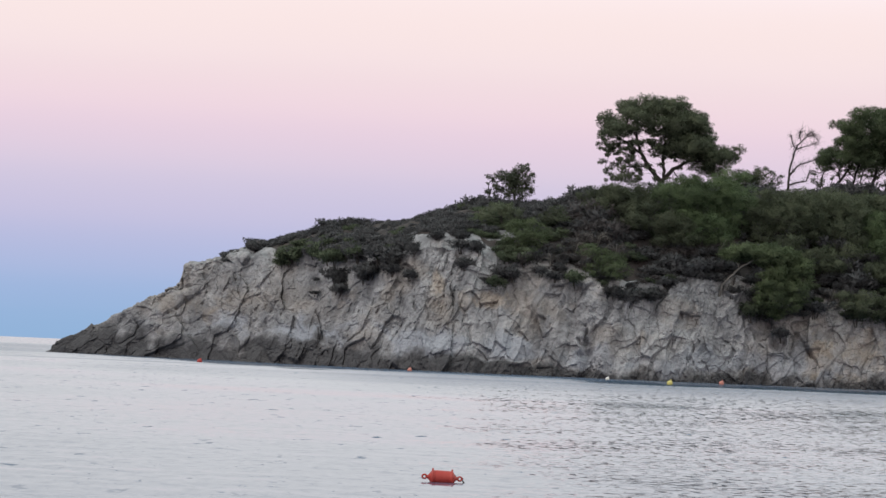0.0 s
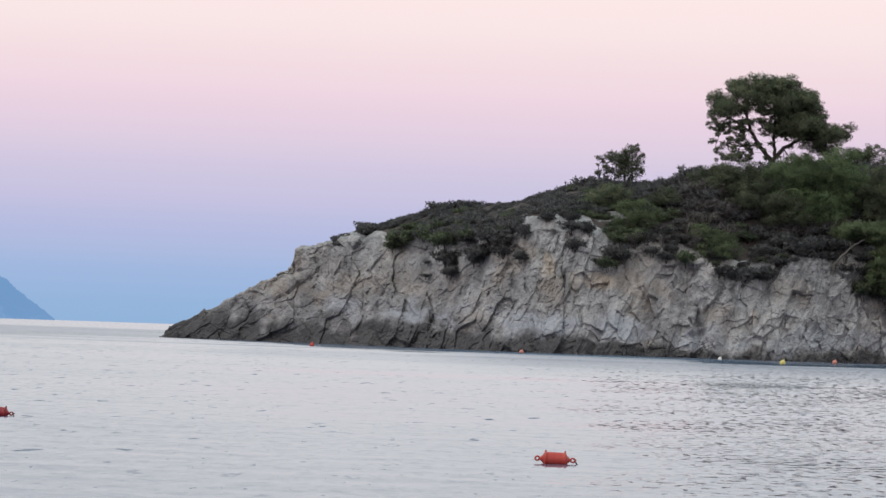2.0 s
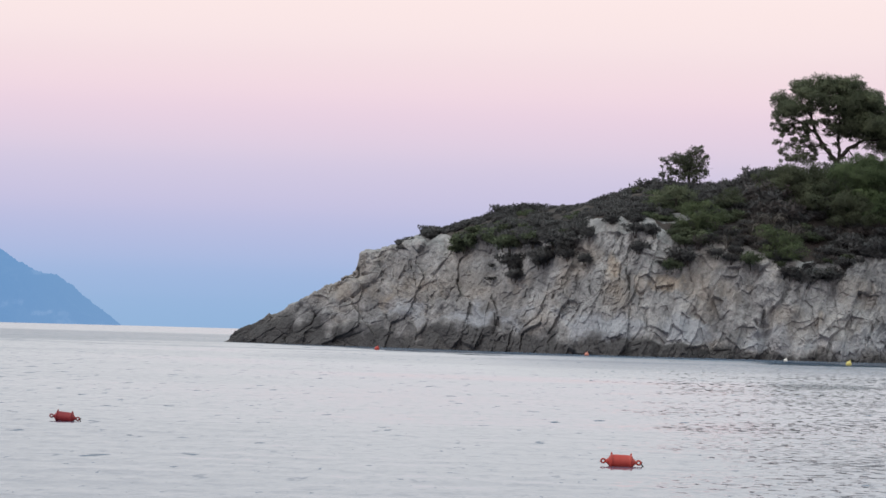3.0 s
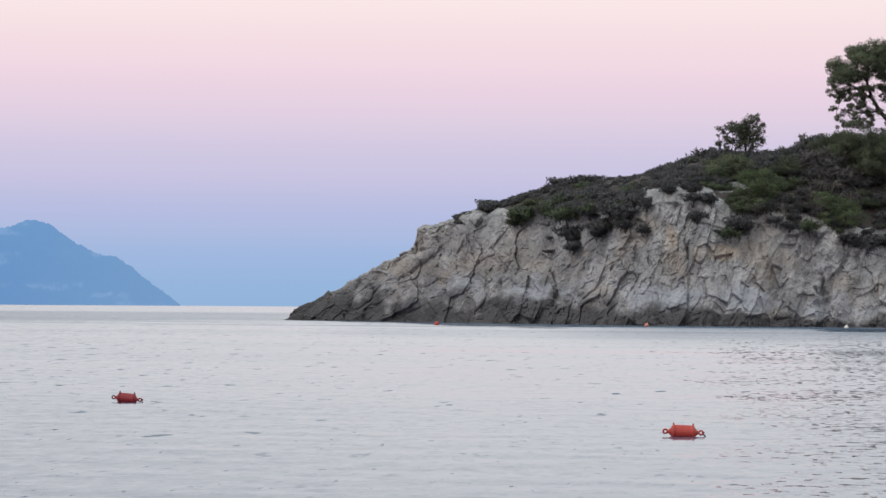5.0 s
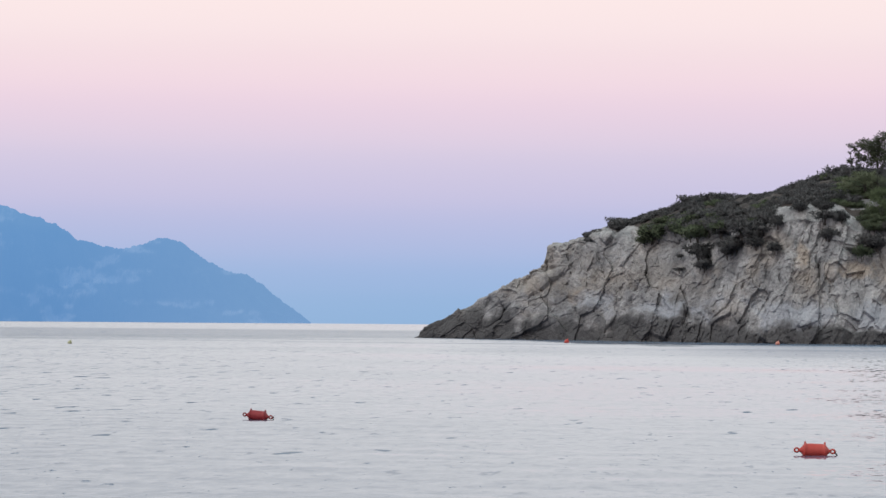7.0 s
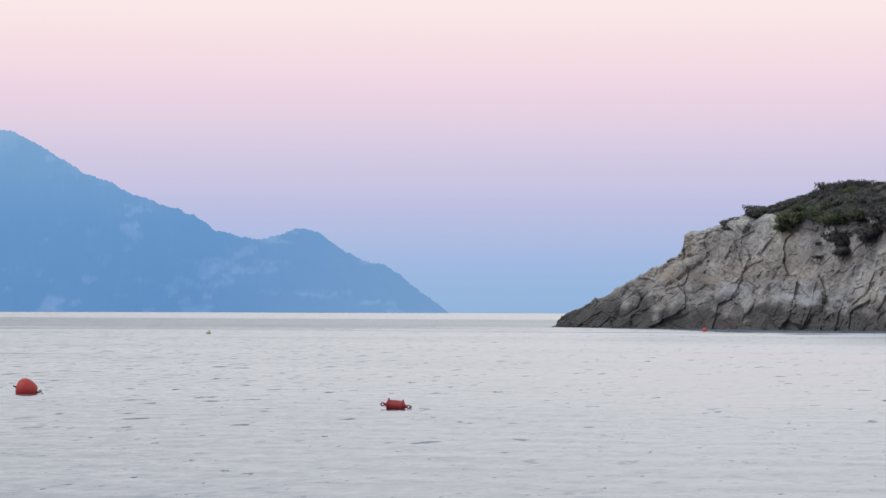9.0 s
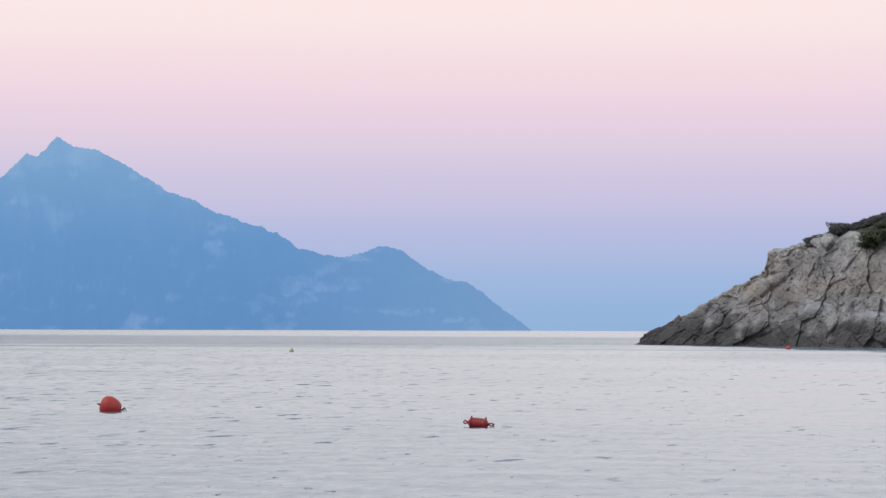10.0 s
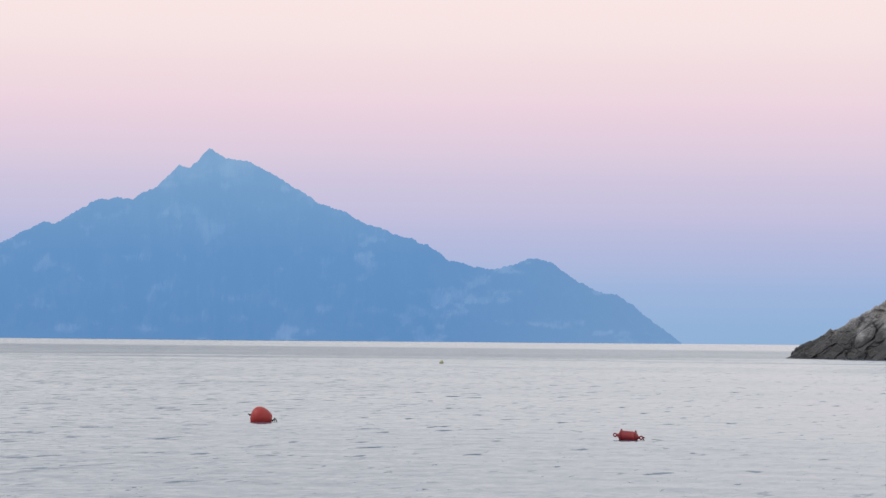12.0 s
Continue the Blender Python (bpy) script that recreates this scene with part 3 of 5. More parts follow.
def marks(b, z):
    """Stains and tones of the rock: number of the block, iron, bleached belt, and dark foot with the darker point, each
    from 0 to 1.
    """
    p, q = face_lines(b, z)
    m, n = leaning(p, q)
    ragged = fractal(p * 0.55, q * 0.55, 0 * p, 5, 91, 0.62)
    own = 0.12 * np.clip((p - 26) / 12, 0, 1) + 0.5 * blocks(m / 2.2, n / 4.6, 41)[2] + 0.3 * blocks(m / 1.0 + 5, n / 1.7, 43)[2] + 0.2 * blocks(p / 0.55, q / 0.6, 47)[2]
    iron = np.clip(0.28 * fractal(p * 0.2, q * 0.25, 0 * p, 5, 93, 0.6) + 0.08, 0, 0.5)
    for su, sz, lu, lz, much in STAINS:
        d = ((p - su) / lu) ** 2 + ((q - sz) / lz) ** 2
        iron = np.maximum(iron, 0.8 * much * np.clip(1.1 - 0.8 * d + 0.9 * ragged, 0, 1))
    foot = along(FOOT, p) + 0.5 * ragged * (0.3 + along(FOOT, p, 2)) + 0.5 * value_noise(m * 0.8, n * 0.25, 0 * p, 95) * along(FOOT, p, 2)
    lichen_and_dark = np.clip((foot - q) / along(FOOT, p, 2) + 0.5, 0, 1) * 0.95
    # patchy darker grey, growing from the middle out to the point
    dark_tone = np.clip((6 - p) / 26, 0, 1) * np.clip(0.22 + 0.28 * fractal(p * 0.25, q * 0.3, 0 * p, 4, 99), 0.08, 0.55)
    lichen_and_dark = np.maximum(lichen_and_dark, dark_tone)
    belt = np.clip(0.9 - np.abs(q - foot - 1.3) / 1.5 + 1.3 * fractal(p * 0.22, q * 0.3, 0 * p, 4, 97), 0, 1) * np.clip((p + 36) / 10, 0.0, 1)
    return own, iron, belt * (0.7 - 0.3 * np.clip((p - 14) / 8, 0, 1)), lichen_and_dark


def relief(b, v, x, y, z):
    """Slabs, tilted blocks and open joints of the rock, in metres out of the face."""
    p, q = face_lines(b, z)
    m, n = leaning(p, q)
    wood = np.clip((p - 4) / 12, 0, 1)  # slabs out on the point, broken blocks under the wood
    broken = np.clip(0.35 + 0.4 * wood + 0.9 * value_noise(p * 0.12, q * 0.14, 0 * p, 75), 0.1, 1)
    big, bj, _ = blocks(m / 2.2, n / 5.2, 41)
    mid, mj, _ = blocks(m / 1.0 + 5, n / 2.2, 43, 0.6)
    cross, _, _ = blocks((p + q * 0.6) / 3.0 + 11, (q - p * 0.4) / 2.2, 45, 0.6)
    sml, _, _ = blocks(m / 0.5, n / 0.75, 47, 0.8)
    chip, _, _ = blocks((p + q * 0.3) / 0.34, (q - p * 0.3) / 0.3, 49, 0.9)
    out = big * (0.85 - 0.2 * wood) + cross * (0.35 + 0.15 * wood + 0.5 * np.clip((-30 - p) / 8, 0, 1)) + mid * (0.32 + 0.20 * broken) + sml * (0.10 + 0.20 * broken) + chip * (0.04 + 0.11 * broken)
    rib = 1 - np.abs(fractal(m * 0.30, n * 0.08, 0 * p, 3, 81)) * 1.4
    fine = 1 - np.abs(fractal(m * 1.1 + 3, n * 0.4, 0 * p, 5, 87, 0.65)) * 1.4
    out += rib * 0.55 + fine * (0.06 + 0.10 * broken)
    gape = np.clip(-0.25 + 1.6 * value_noise(p * 0.3, q * 0.22, 0 * p, 73), 0, 1)
    out -= (0.45 + 0.55 * wood) * gape * (0.28 * np.clip(1 - bj / 0.05, 0, 1) + 0.2 * np.clip(1 - mj / 0.08, 0, 1))
    stray = fractal(p * 0.7, q * 0.7, 0 * p, 3, 105) * 0.4
    for u0, z0, u1, z1, wide, deep in JOINTS:
        du, dz = u1 - u0, z1 - z0
        k = np.clip(((p - u0) * du + (q - z0) * dz) / (du * du + dz * dz), 0, 1)
        off = np.hypot(p - u0 - k * du + stray, q - z0 - k * dz) + 0.5 * wide * value_noise(p * 1.3, q * 1.3, 0 * p, 107)
        out -= (0.75 + 0.25 * wood) * deep * np.clip(1.3 - 1.3 * off / (0.75 * wide), 0, 1) * np.clip(4 * np.minimum(k + 0.08, 1.08 - k), 0, 1)
    out += fractal(p * 0.07, q * 0.05, 0 * p, 2, 53) * 1.3 + fractal(p * 1.1, q * 1.1, 0 * p, 4, 59, 0.6) * 0.09 - 0.5
    # the smooth shelf at the foot of the middle, a hollow over it and the round hollow under the hanging pine
    out += 0.7 * np.clip((1.9 - q) / 0.25, 0, 1) * np.clip((p + 1) / 1.5, 0, 1) * np.clip((10.4 - p) / 1.2, 0, 1)
    out -= 1.5 * np.clip(1.25 - np.hypot((p - 41.4) / 0.95, (q - 5.6) / 1.3), 0, 0.6)
    boulder = 1 - np.abs(fractal(m * 0.5 + 7, n * 0.22, 0 * p, 2, 111)) * 1.6
    out += 0.8 * np.clip((-27 - p) / 8, 0, 1) * (boulder - 0.3)
    # smooth slabs and rounded boulders
    for su, sz, lu, lz, tilt, high in FORMS:
        c, d = math.cos(radians(tilt)), math.sin(radians(tilt))
        e = np.clip(1 - (((p - su) * c + (q - sz) * d) / lu) ** 2 - (((q - sz) * c - (p - su) * d) / lz) ** 2, 0, 1)
        out = out * (1 - 0.45 * np.clip(e * 4, 0, 1)) + high * np.sqrt(e)
    return out


def build_headland():
    b = land_columns()
    v = np.concatenate([np.linspace(-1, -0.1, 4), np.linspace(0, 1.0, 140), np.linspace(1.02, 2, 56), np.linspace(2.08, 3, 10)])
    bb, vv = np.meshgrid(b, v)
    x, y, z = land(bb, vv)
    grid = np.stack([x, y, z], -1)
    du, dv = np.gradient(grid, axis=1), np.gradient(grid, axis=0)
    nrm = np.cross(du, dv)
    nrm /= np.linalg.norm(nrm, axis=-1, keepdims=True) + 1e-9
    # the relief stands out to the bay on the face, and along the surface's own normal on the top
    bay = np.stack([-np.sin(np.radians(bb)), -np.cos(np.radians(bb)), 0.25 + 0 * bb], -1)
    turn_up = np.clip((vv - 0.85) / 0.3, 0, 1)[..., None]
    nrm = bay * (1 - turn_up) + nrm * turn_up
    nrm /= np.linalg.norm(nrm, axis=-1, keepdims=True)
    amount = relief(bb, vv, x, y, z)
    worn = amount.copy()  # weather takes the edges off the blocks
    worn[1:-1, 1:-1] = 0.72 * amount[1:-1, 1:-1] + 0.07 * (amount[2:, 1:-1] + amount[:-2, 1:-1] + amount[1:-1, 2:] + amount[1:-1, :-2])
    amount = worn
    small = np.clip(along(EDGE, bb) / 8.0, 0.55, 1) * (1 - 0.5 * np.clip((vv - 1.0) / 0.3, 0, 1))
    bare = np.clip((-3.4 - bb) / 0.6, 0, 1)  # out on the point the rock is bare to the crest
    on_rock = np.clip((1.12 + bare * 1.6 - vv) / 0.15, 0, 1)
    soil = fractal(x * 0.25, y * 0.25, 0 * x, 4, 61) * 0.45
    amount = amount * on_rock * small + soil * (1 - on_rock) * np.clip(3 - vv, 0, 1)
    grid = grid + nrm * amount[..., None]
    root = empty("ground", (0, 0, 0), "rocky limestone headland with pale cliffs and a scrubby top running out into the sea", "headland", kind="structure")
    cols = len(b)
    stains = dict(zip(("block", "iron", "bleached", "lichen_and_dark"), marks(bb, z)))

    def stained(ob, lo, hi):
        for name, values in stains.items():
            ob.data.attributes.new(name, "FLOAT", "POINT").data.foreach_set("value", values[lo:hi].astype(np.float32).ravel())

    cut = int(np.searchsorted(v, 1.1))
    crest = int(np.searchsorted(v, 2.0)) + 1
    face = mesh_object("rock_face", grid[: cut + 1].reshape(-1, 3), grid_faces(cut + 1, cols), ROCK, root, "pale jointed limestone cliff with a dark wet foot")
    stained(face, 0, cut + 1)
    hill = mesh_object("hilltop", grid[cut: crest + 1].reshape(-1, 3), grid_faces(crest + 1 - cut, cols), SOIL, root, "dry brown soil, bare rock out on the point")
    stained(hill, cut, crest + 1)
    hill.data.materials.append(ROCK)
    hb, hv = bb[cut:crest, :-1], vv[cut:crest, :-1]
    patch = fractal(hb * 3, hv * 6, 0 * hb, 3, 3)
    rocky = (hb < -3.3 + 0.4 * patch) | ((hb < 2.2) & (hv < 1.26 + 0.24 * patch))
    hill.data.polygons.foreach_set("material_index", rocky.astype(int).ravel().tolist())
    mesh_object("back_slope", grid[crest:].reshape(-1, 3), grid_faces(len(v) - crest, cols), SOIL, root, "dry brown soil and litter", smooth=True)


build_headland()

# ================= plants =================
CLUMPS_PER_METRE = 22


def needles(pads, seed, size=0.19, density=34.0, flat=0.8, tuft=0.34, rise=0.8):
    """Leaf sprays in many small clumps on the skin of a few ellipsoids (x, y, z, rx, rz); also the way each spray faces."""
    rng = np.random.default_rng(seed)
    centres, spread, hearts = [], [], []
    for x, y, z, rx, rz in pads:
        n = max(4, int(CLUMPS_PER_METRE * (rx * rz) ** 0.5 + 2))
        d = rng.normal(size=(n, 3))
        d /= np.linalg.norm(d, axis=1, keepdims=True)
        k = rng.uniform(0.55, 1.0, (n, 1))
        c = np.array([x, y, z]) + d * k * np.array([rx, rx * flat, rz])
        centres.append(np.concatenate([c, [[x, y, z]]]))
        hearts.append(np.tile([x, y, z - rz * 0.4], (n + 1, 1)))
        spread.append(np.full(n + 1, tuft * (rx * rz) ** 0.5 + 0.07))
    centres, spread, hearts = np.concatenate(centres), np.concatenate(spread), np.concatenate(hearts)
    count = np.maximum(6, (density * spread ** 1.4 * 2.9 * (0.27 / size) ** 1.3).astype(int))
    which = np.repeat(np.arange(len(centres)), count)
    n = len(which)
    off = rng.normal(size=(n, 3))
    off *= rng.uniform(0.35, 1.0, (n, 1)) / np.linalg.norm(off, axis=1, keepdims=True)
    p = centres[which] + off * spread[which][:, None] * np.array([1.35, 1.35, 0.95])
    a = off + rng.normal(size=(n, 3)) * 0.5 + np.array([0, 0, rise])
    a /= np.linalg.norm(a, axis=1, keepdims=True)
    s = rng.normal(size=(n, 3))
    s -= a * np.sum(a * s, axis=1, keepdims=True)
    s /= np.linalg.norm(s, axis=1, keepdims=True)
    length = size * rng.uniform(0.6, 1.5, (n, 1))
    wide = length * rng.uniform(0.2, 0.4, (n, 1))
    v = np.stack([p - s * wide, p + s * wide, p + a * length], 1).reshape(-1, 3)
    out = (p - hearts[which]) + off * 0.2
    out /= np.linalg.norm(out, axis=1, keepdims=True) + 1e-6
    out += rng.normal(size=(n, 3)) * 0.06
    out /= np.linalg.norm(out, axis=1, keepdims=True) + 1e-6
    f = np.arange(3 * n).reshape(-1, 3)
    tri = v.reshape(-1, 3, 3)
    inward = np.sum(np.cross(tri[:, 1] - tri[:, 0], tri[:, 2] - tri[:, 0]) * out, axis=1) < 0
    f[inward] = f[inward][:, ::-1]
    return v, f, np.repeat(out, 3, 0)


def leafy(name, pads, seed, size, density, mat, parent, flat=0.8, label="", tuft=0.34):
    ob = leaf_mesh(name, *needles(pads, seed, size, density, flat, tuft), [mat])
    ob.parent = parent
    return tagged(ob, label) if label else ob


def leaf_mesh(name, v, f, out, mats, slots=None):
    me = bpy.data.meshes.new(name)
    me.vertices.add(len(v))
    me.vertices.foreach_set("co", v.ravel())
    me.loops.add(len(v))
    me.loops.foreach_set("vertex_index", f.ravel())
    me.polygons.add(len(f))
    me.polygons.foreach_set("loop_start", np.arange(0, len(v), 3))
    me.polygons.foreach_set("use_smooth", np.ones(len(f), bool))
    me.update(calc_edges=True)
    me.normals_split_custom_set_from_vertices(out.tolist())
    for mat in mats:
        me.materials.append(mat)
    if slots is not None:
        me.polygons.foreach_set("material_index", slots)
    return new(name, me)


def limb(points, r0, r1, sides=7, seed=0):
    """A tapered, slightly crooked limb through the given points."""
    rng = np.random.default_rng(seed)
    pts = [Vector(p) for p in points]
    fine = []
    for a, b in zip(pts[:-1], pts[1:]):
        n = max(2, int((b - a).length / 0.45))
        for k in range(n):
            fine.append(a.lerp(b, k / n) + Vector(rng.normal(size=3) * 0.05 * (1 if k else 0)))
    fine.append(pts[-1])
    verts, faces = [], []
    for i, p in enumerate(fine):
        way = (fine[min(i + 1, len(fine) - 1)] - fine[max(i - 1, 0)]).normalized()
        side = way.cross(Vector((0.3, 1, 0.2))).normalized()
        up = side.cross(way)
        r = r0 + (r1 - r0) * i / (len(fine) - 1)
        for k in range(sides):
            ang = 2 * math.pi * k / sides
            verts.append(p + (side * math.cos(ang) + up * math.sin(ang)) * r)
    for i in range(len(fine) - 1):
        for k in range(sides):
            a, b = i * sides + k, i * sides + (k + 1) % sides
            faces.append((a, b, b + sides, a + sides))
    faces.append(tuple(range(sides - 1, -1, -1)))
    faces.append(tuple(range(len(verts) - sides, len(verts))))
    return [tuple(v) for v in verts], faces


def joined(pieces):
    verts, faces = [], []
    for v, f in pieces:
        o = len(verts)
        verts.extend(map(tuple, v))
        faces.extend(tuple(int(i) + o for i in face) for face in f)
    return verts, faces


def twigs(start, n, length, seed, r=0.018, spread=0.7, aim=(0, 0, 1)):
    rng = np.random.default_rng(seed)
    out = []
    for k in range(n):
        d = Vector(aim) * 0.8 + Vector(rng.normal(size=3)) * spread
        d.normalize()
        p = Vector(start)
        mid = p + d * length * rng.uniform(0.3, 0.6)
        d2 = (d + Vector(rng.normal(size=3)) * 0.5).normalized()
        out.append(limb([p, mid, mid + d2 * length * 0.5], r, r * 0.35, 4, seed + k))
    return out


def with_depth(pads, depth, seed):
    """Gives flat-read pads (x, z, rx, rz) a place in depth, so that the crown is as deep as it is wide."""
    rng = np.random.default_rng(seed)
    zs = [p[1] for p in pads]
    mid = sum(zs) / len(zs)
    out = []
    for x, z, rx, rz in pads:
        out.append((x, rng.uniform(-1, 1) * depth, z, rx * 1.1, rz * 1.1))
        if rx > 1.0 and z > mid:
            for j in range(2):
                out.append((x + rng.uniform(-0.8, 0.8), rng.uniform(-1, 1) * depth * 1.4, z + rng.uniform(-0.8, 0.1), rx * 0.9, rz * 0.85))
    return out


def ground_at(bearing, dist):
    """Height of the hill at a bearing and a distance from the beach."""
    vs = np.linspace(0, 3, 601)
    x, y, z = land(np.full(601, bearing), vs)
    return float(np.interp(dist, np.hypot(x, y), z))


def placed(bearing, dist, z):
    a = radians(bearing)
    return Matrix.Translation((dist * math.sin(a), dist * math.cos(a), z)) @ Matrix.Rotation(-a, 4, "Z")


def pine(name, where, label, pads, limbs, mat, seed, depth=2.5, size=0.26, density=34.0, bark=None, group="pines on the headland", bare=0):
    root = empty(name, where, label, "pine tree", group)
    first, *rest = limbs
    mesh_object("trunk", *limb(*first, 9, seed), bark or BARK, root, smooth=True)
    for k, l in enumerate(rest):
        mesh_object("limb", *limb(*l, 6, seed + k + 1), bark or BARK, root, smooth=True)
    if bare:
        rng = np.random.default_rng(seed + 7)
        sticks = []
        for k in range(bare):
            pts = limbs[int(rng.integers(1, len(limbs)))][0]
            i = int(rng.integers(0, max(1, len(pts) - 2)))
            p = Vector(pts[i]).lerp(Vector(pts[i + 1]), rng.random())
            if p.z > -0.5:
                sticks += twigs(p, 2, rng.uniform(1.0, 2.8), seed * 7 + 5 * k, 0.026, 0.5, (rng.uniform(-1, 1), 0, rng.uniform(-0.5, 0.5)))
        mesh_object("dead_twigs", *joined(sticks), bark or BARK, root)
    leafy("crown", with_depth(pads, depth, seed), seed + 50, size, density * 1.15, mat, root, tuft=0.29)
    return root


def build_big_pine():
    upper = [
        (-4.8, 10.4, 1.2, 1.0), (-2.6, 10.7, 1.5, 1.0), (-0.4, 10.8, 1.7, 1.0), (1.8, 10.4, 1.5, 1.1), (3.5, 9.2, 1.5, 1.1), (-7.4, 8.7, 1.2, 0.8),
        (-5.7, 8.1, 1.9, 0.9), (-3.3, 9.0, 1.8, 0.9), (-0.8, 8.9, 1.8, 0.9), (1.6, 8.1, 2.0, 1.5), (4.3, 7.8, 1.5, 1.2), (5.6, 6.8, 1.1, 1.2),
        (-1.6, 9.9, 1.5, 0.8), (-3.9, 9.8, 1.4, 0.8), (0.7, 9.7, 1.5, 0.9), (4.6, 8.7, 1.2, 0.9), (5.5, 7.9, 0.9, 0.8),
        (-7.6, 6.3, 1.0, 0.6), (-5.9, 6.6, 1.6, 0.6), (-3.7, 7.4, 1.2, 0.5), (-1.3, 7.5, 1.1, 0.5), (0.9, 7.1, 1.4, 0.9), (3.2, 6.0, 1.7, 1.2),
    ]
    lower = [
        (5.2, 4.9, 1.5, 1.2), (3.4, 4.0, 1.5, 1.0), (6.4, 3.7, 1.2, 1.1), (0.1, 4.7, 1.4, 0.6), (1.7, 5.0, 1.4, 0.9), (4.8, 2.9, 1.5, 0.7), (8.6, 4.7, 1.1, 0.6),
        (10.0, 5.0, 0.7, 0.6), (8.6, 3.8, 1.2, 0.5), (-6.8, 5.1, 0.7, 0.35), (-7.7, 3.1, 0.4, 0.3), (-7.2, 1.7, 0.4, 0.3), (-5.0, 2.0, 0.7, 0.5),
        (-4.1, 4.5, 0.5, 0.4), (-3.0, 2.6, 0.5, 0.45), (-4.6, 0.9, 1.5, 0.8), (6.7, 2.2, 1.2, 0.7), (-7.0, 4.0, 0.35, 0.3), (-5.4, 3.2, 0.4, 0.3),
    ]
    fill = [
        (7.4, 4.4, 1.3, 0.9), (5.6, 5.8, 1.2, 1.0), (6.1, 4.4, 1.4, 1.0), (7.4, 3.0, 1.2, 0.7), (4.2, 5.4, 1.6, 1.1), (2.4, 6.6, 1.6, 1.0), (5.0, 3.6, 1.5, 0.9), (3.4, 4.8, 1.4, 1.0),
        (2.4, 5.4, 1.5, 0.9), (8.0, 4.4, 1.0, 0.6), (5.8, 2.4, 1.4, 0.7), (7.6, 1.8, 1.3, 0.7), (-6.4, 7.2, 1.4, 0.8), (-2.0, -0.5, 1.2, 0.5), (0.2, -0.9, 1.3, 0.5), (2.2, -0.5, 1.3, 0.6), (4.4, 0.2, 1.3, 0.8),
    ]
    rng = np.random.default_rng(9)
    for k in range(90):  # thin sprays that hang on the seaward side
        x = rng.uniform(-8.2, -2.6)
        fill.append((x, rng.uniform(0.4, 6.0), rng.uniform(0.18, 0.45), rng.uniform(0.15, 0.32)))
    for k in range(34):
        fill.append((rng.uniform(-2.5, 4.5), rng.uniform(0.6, 5.8), rng.uniform(0.2, 0.45), rng.uniform(0.16, 0.32)))
    for k in range(30):
        fill.append((rng.uniform(-4.4, 1.6), rng.uniform(4.6, 7.6), rng.uniform(0.3, 0.6), rng.uniform(0.2, 0.4)))
    limbs = [
        ([(0, 0, -2.8), (0, 0, 0), (-0.1, 0.1, 0.9)], 0.42, 0.34),
        ([(-0.1, 0, 0.6), (-1.8, -0.2, 2.6), (-2.9, 0.2, 4.3), (-3.4, 0, 6.2), (-3.3, 0.3, 8.2)], 0.32, 0.12),
        ([(0, 0, 0.6), (1.4, 0.3, 2.3), (3.3, 0.2, 3.3), (4.7, 0.1, 4.6), (5.6, 0, 6.5)], 0.30, 0.10),
        ([(0.3, 0, 1.2), (0.1, 0.4, 3.9), (0.2, 0.2, 6.4), (-0.3, 0, 9.0)], 0.24, 0.10),
        ([(3.3, 0.2, 3.3), (6.4, -0.5, 3.7), (8.8, -0.4, 4.7)], 0.14, 0.05),
        ([(-2.9, 0.2, 4.3), (-5.2, 0.6, 5.9), (-7.0, 0.4, 6.3)], 0.13, 0.05),
        ([(-1.8, -0.2, 2.6), (-4.0, -0.6, 2.3), (-6.9, -0.5, 2.9)], 0.10, 0.04),
        ([(0.2, 0.2, 5.4), (1.8, 0.3, 7.4), (3.0, 0.1, 9.0)], 0.13, 0.06),
        ([(1.4, 0.3, 2.3), (2.6, 0.5, 0.6), (3.0, 0.4, -0.8)], 0.08, 0.05),
        ([(-3.4, 0, 6.2), (-4.6, -0.4, 8.0), (-5.2, -0.5, 9.6)], 0.11, 0.05),
        ([(-5.2, 0.6, 5.9), (-6.6, 0.8, 4.4), (-7.4, 0.6, 2.2)], 0.05, 0.02),
        ([(-3.0, 0.2, 4.4), (-4.4, 0.4, 4.0), (-5.2, 0.5, 2.6)], 0.05, 0.02),
        ([(-4.0, -0.6, 2.3), (-4.6, -0.5, 1.0), (-5.0, -0.4, -0.6)], 0.05, 0.03),
    ]
    pine("pine_tree", placed(4.07, 385, 25.05), "large umbrella-shaped pine with dense dark green crown over forked bare limbs", upper + lower + fill, limbs, PINE, 101, 2.6, 0.165, 28, bare=70)


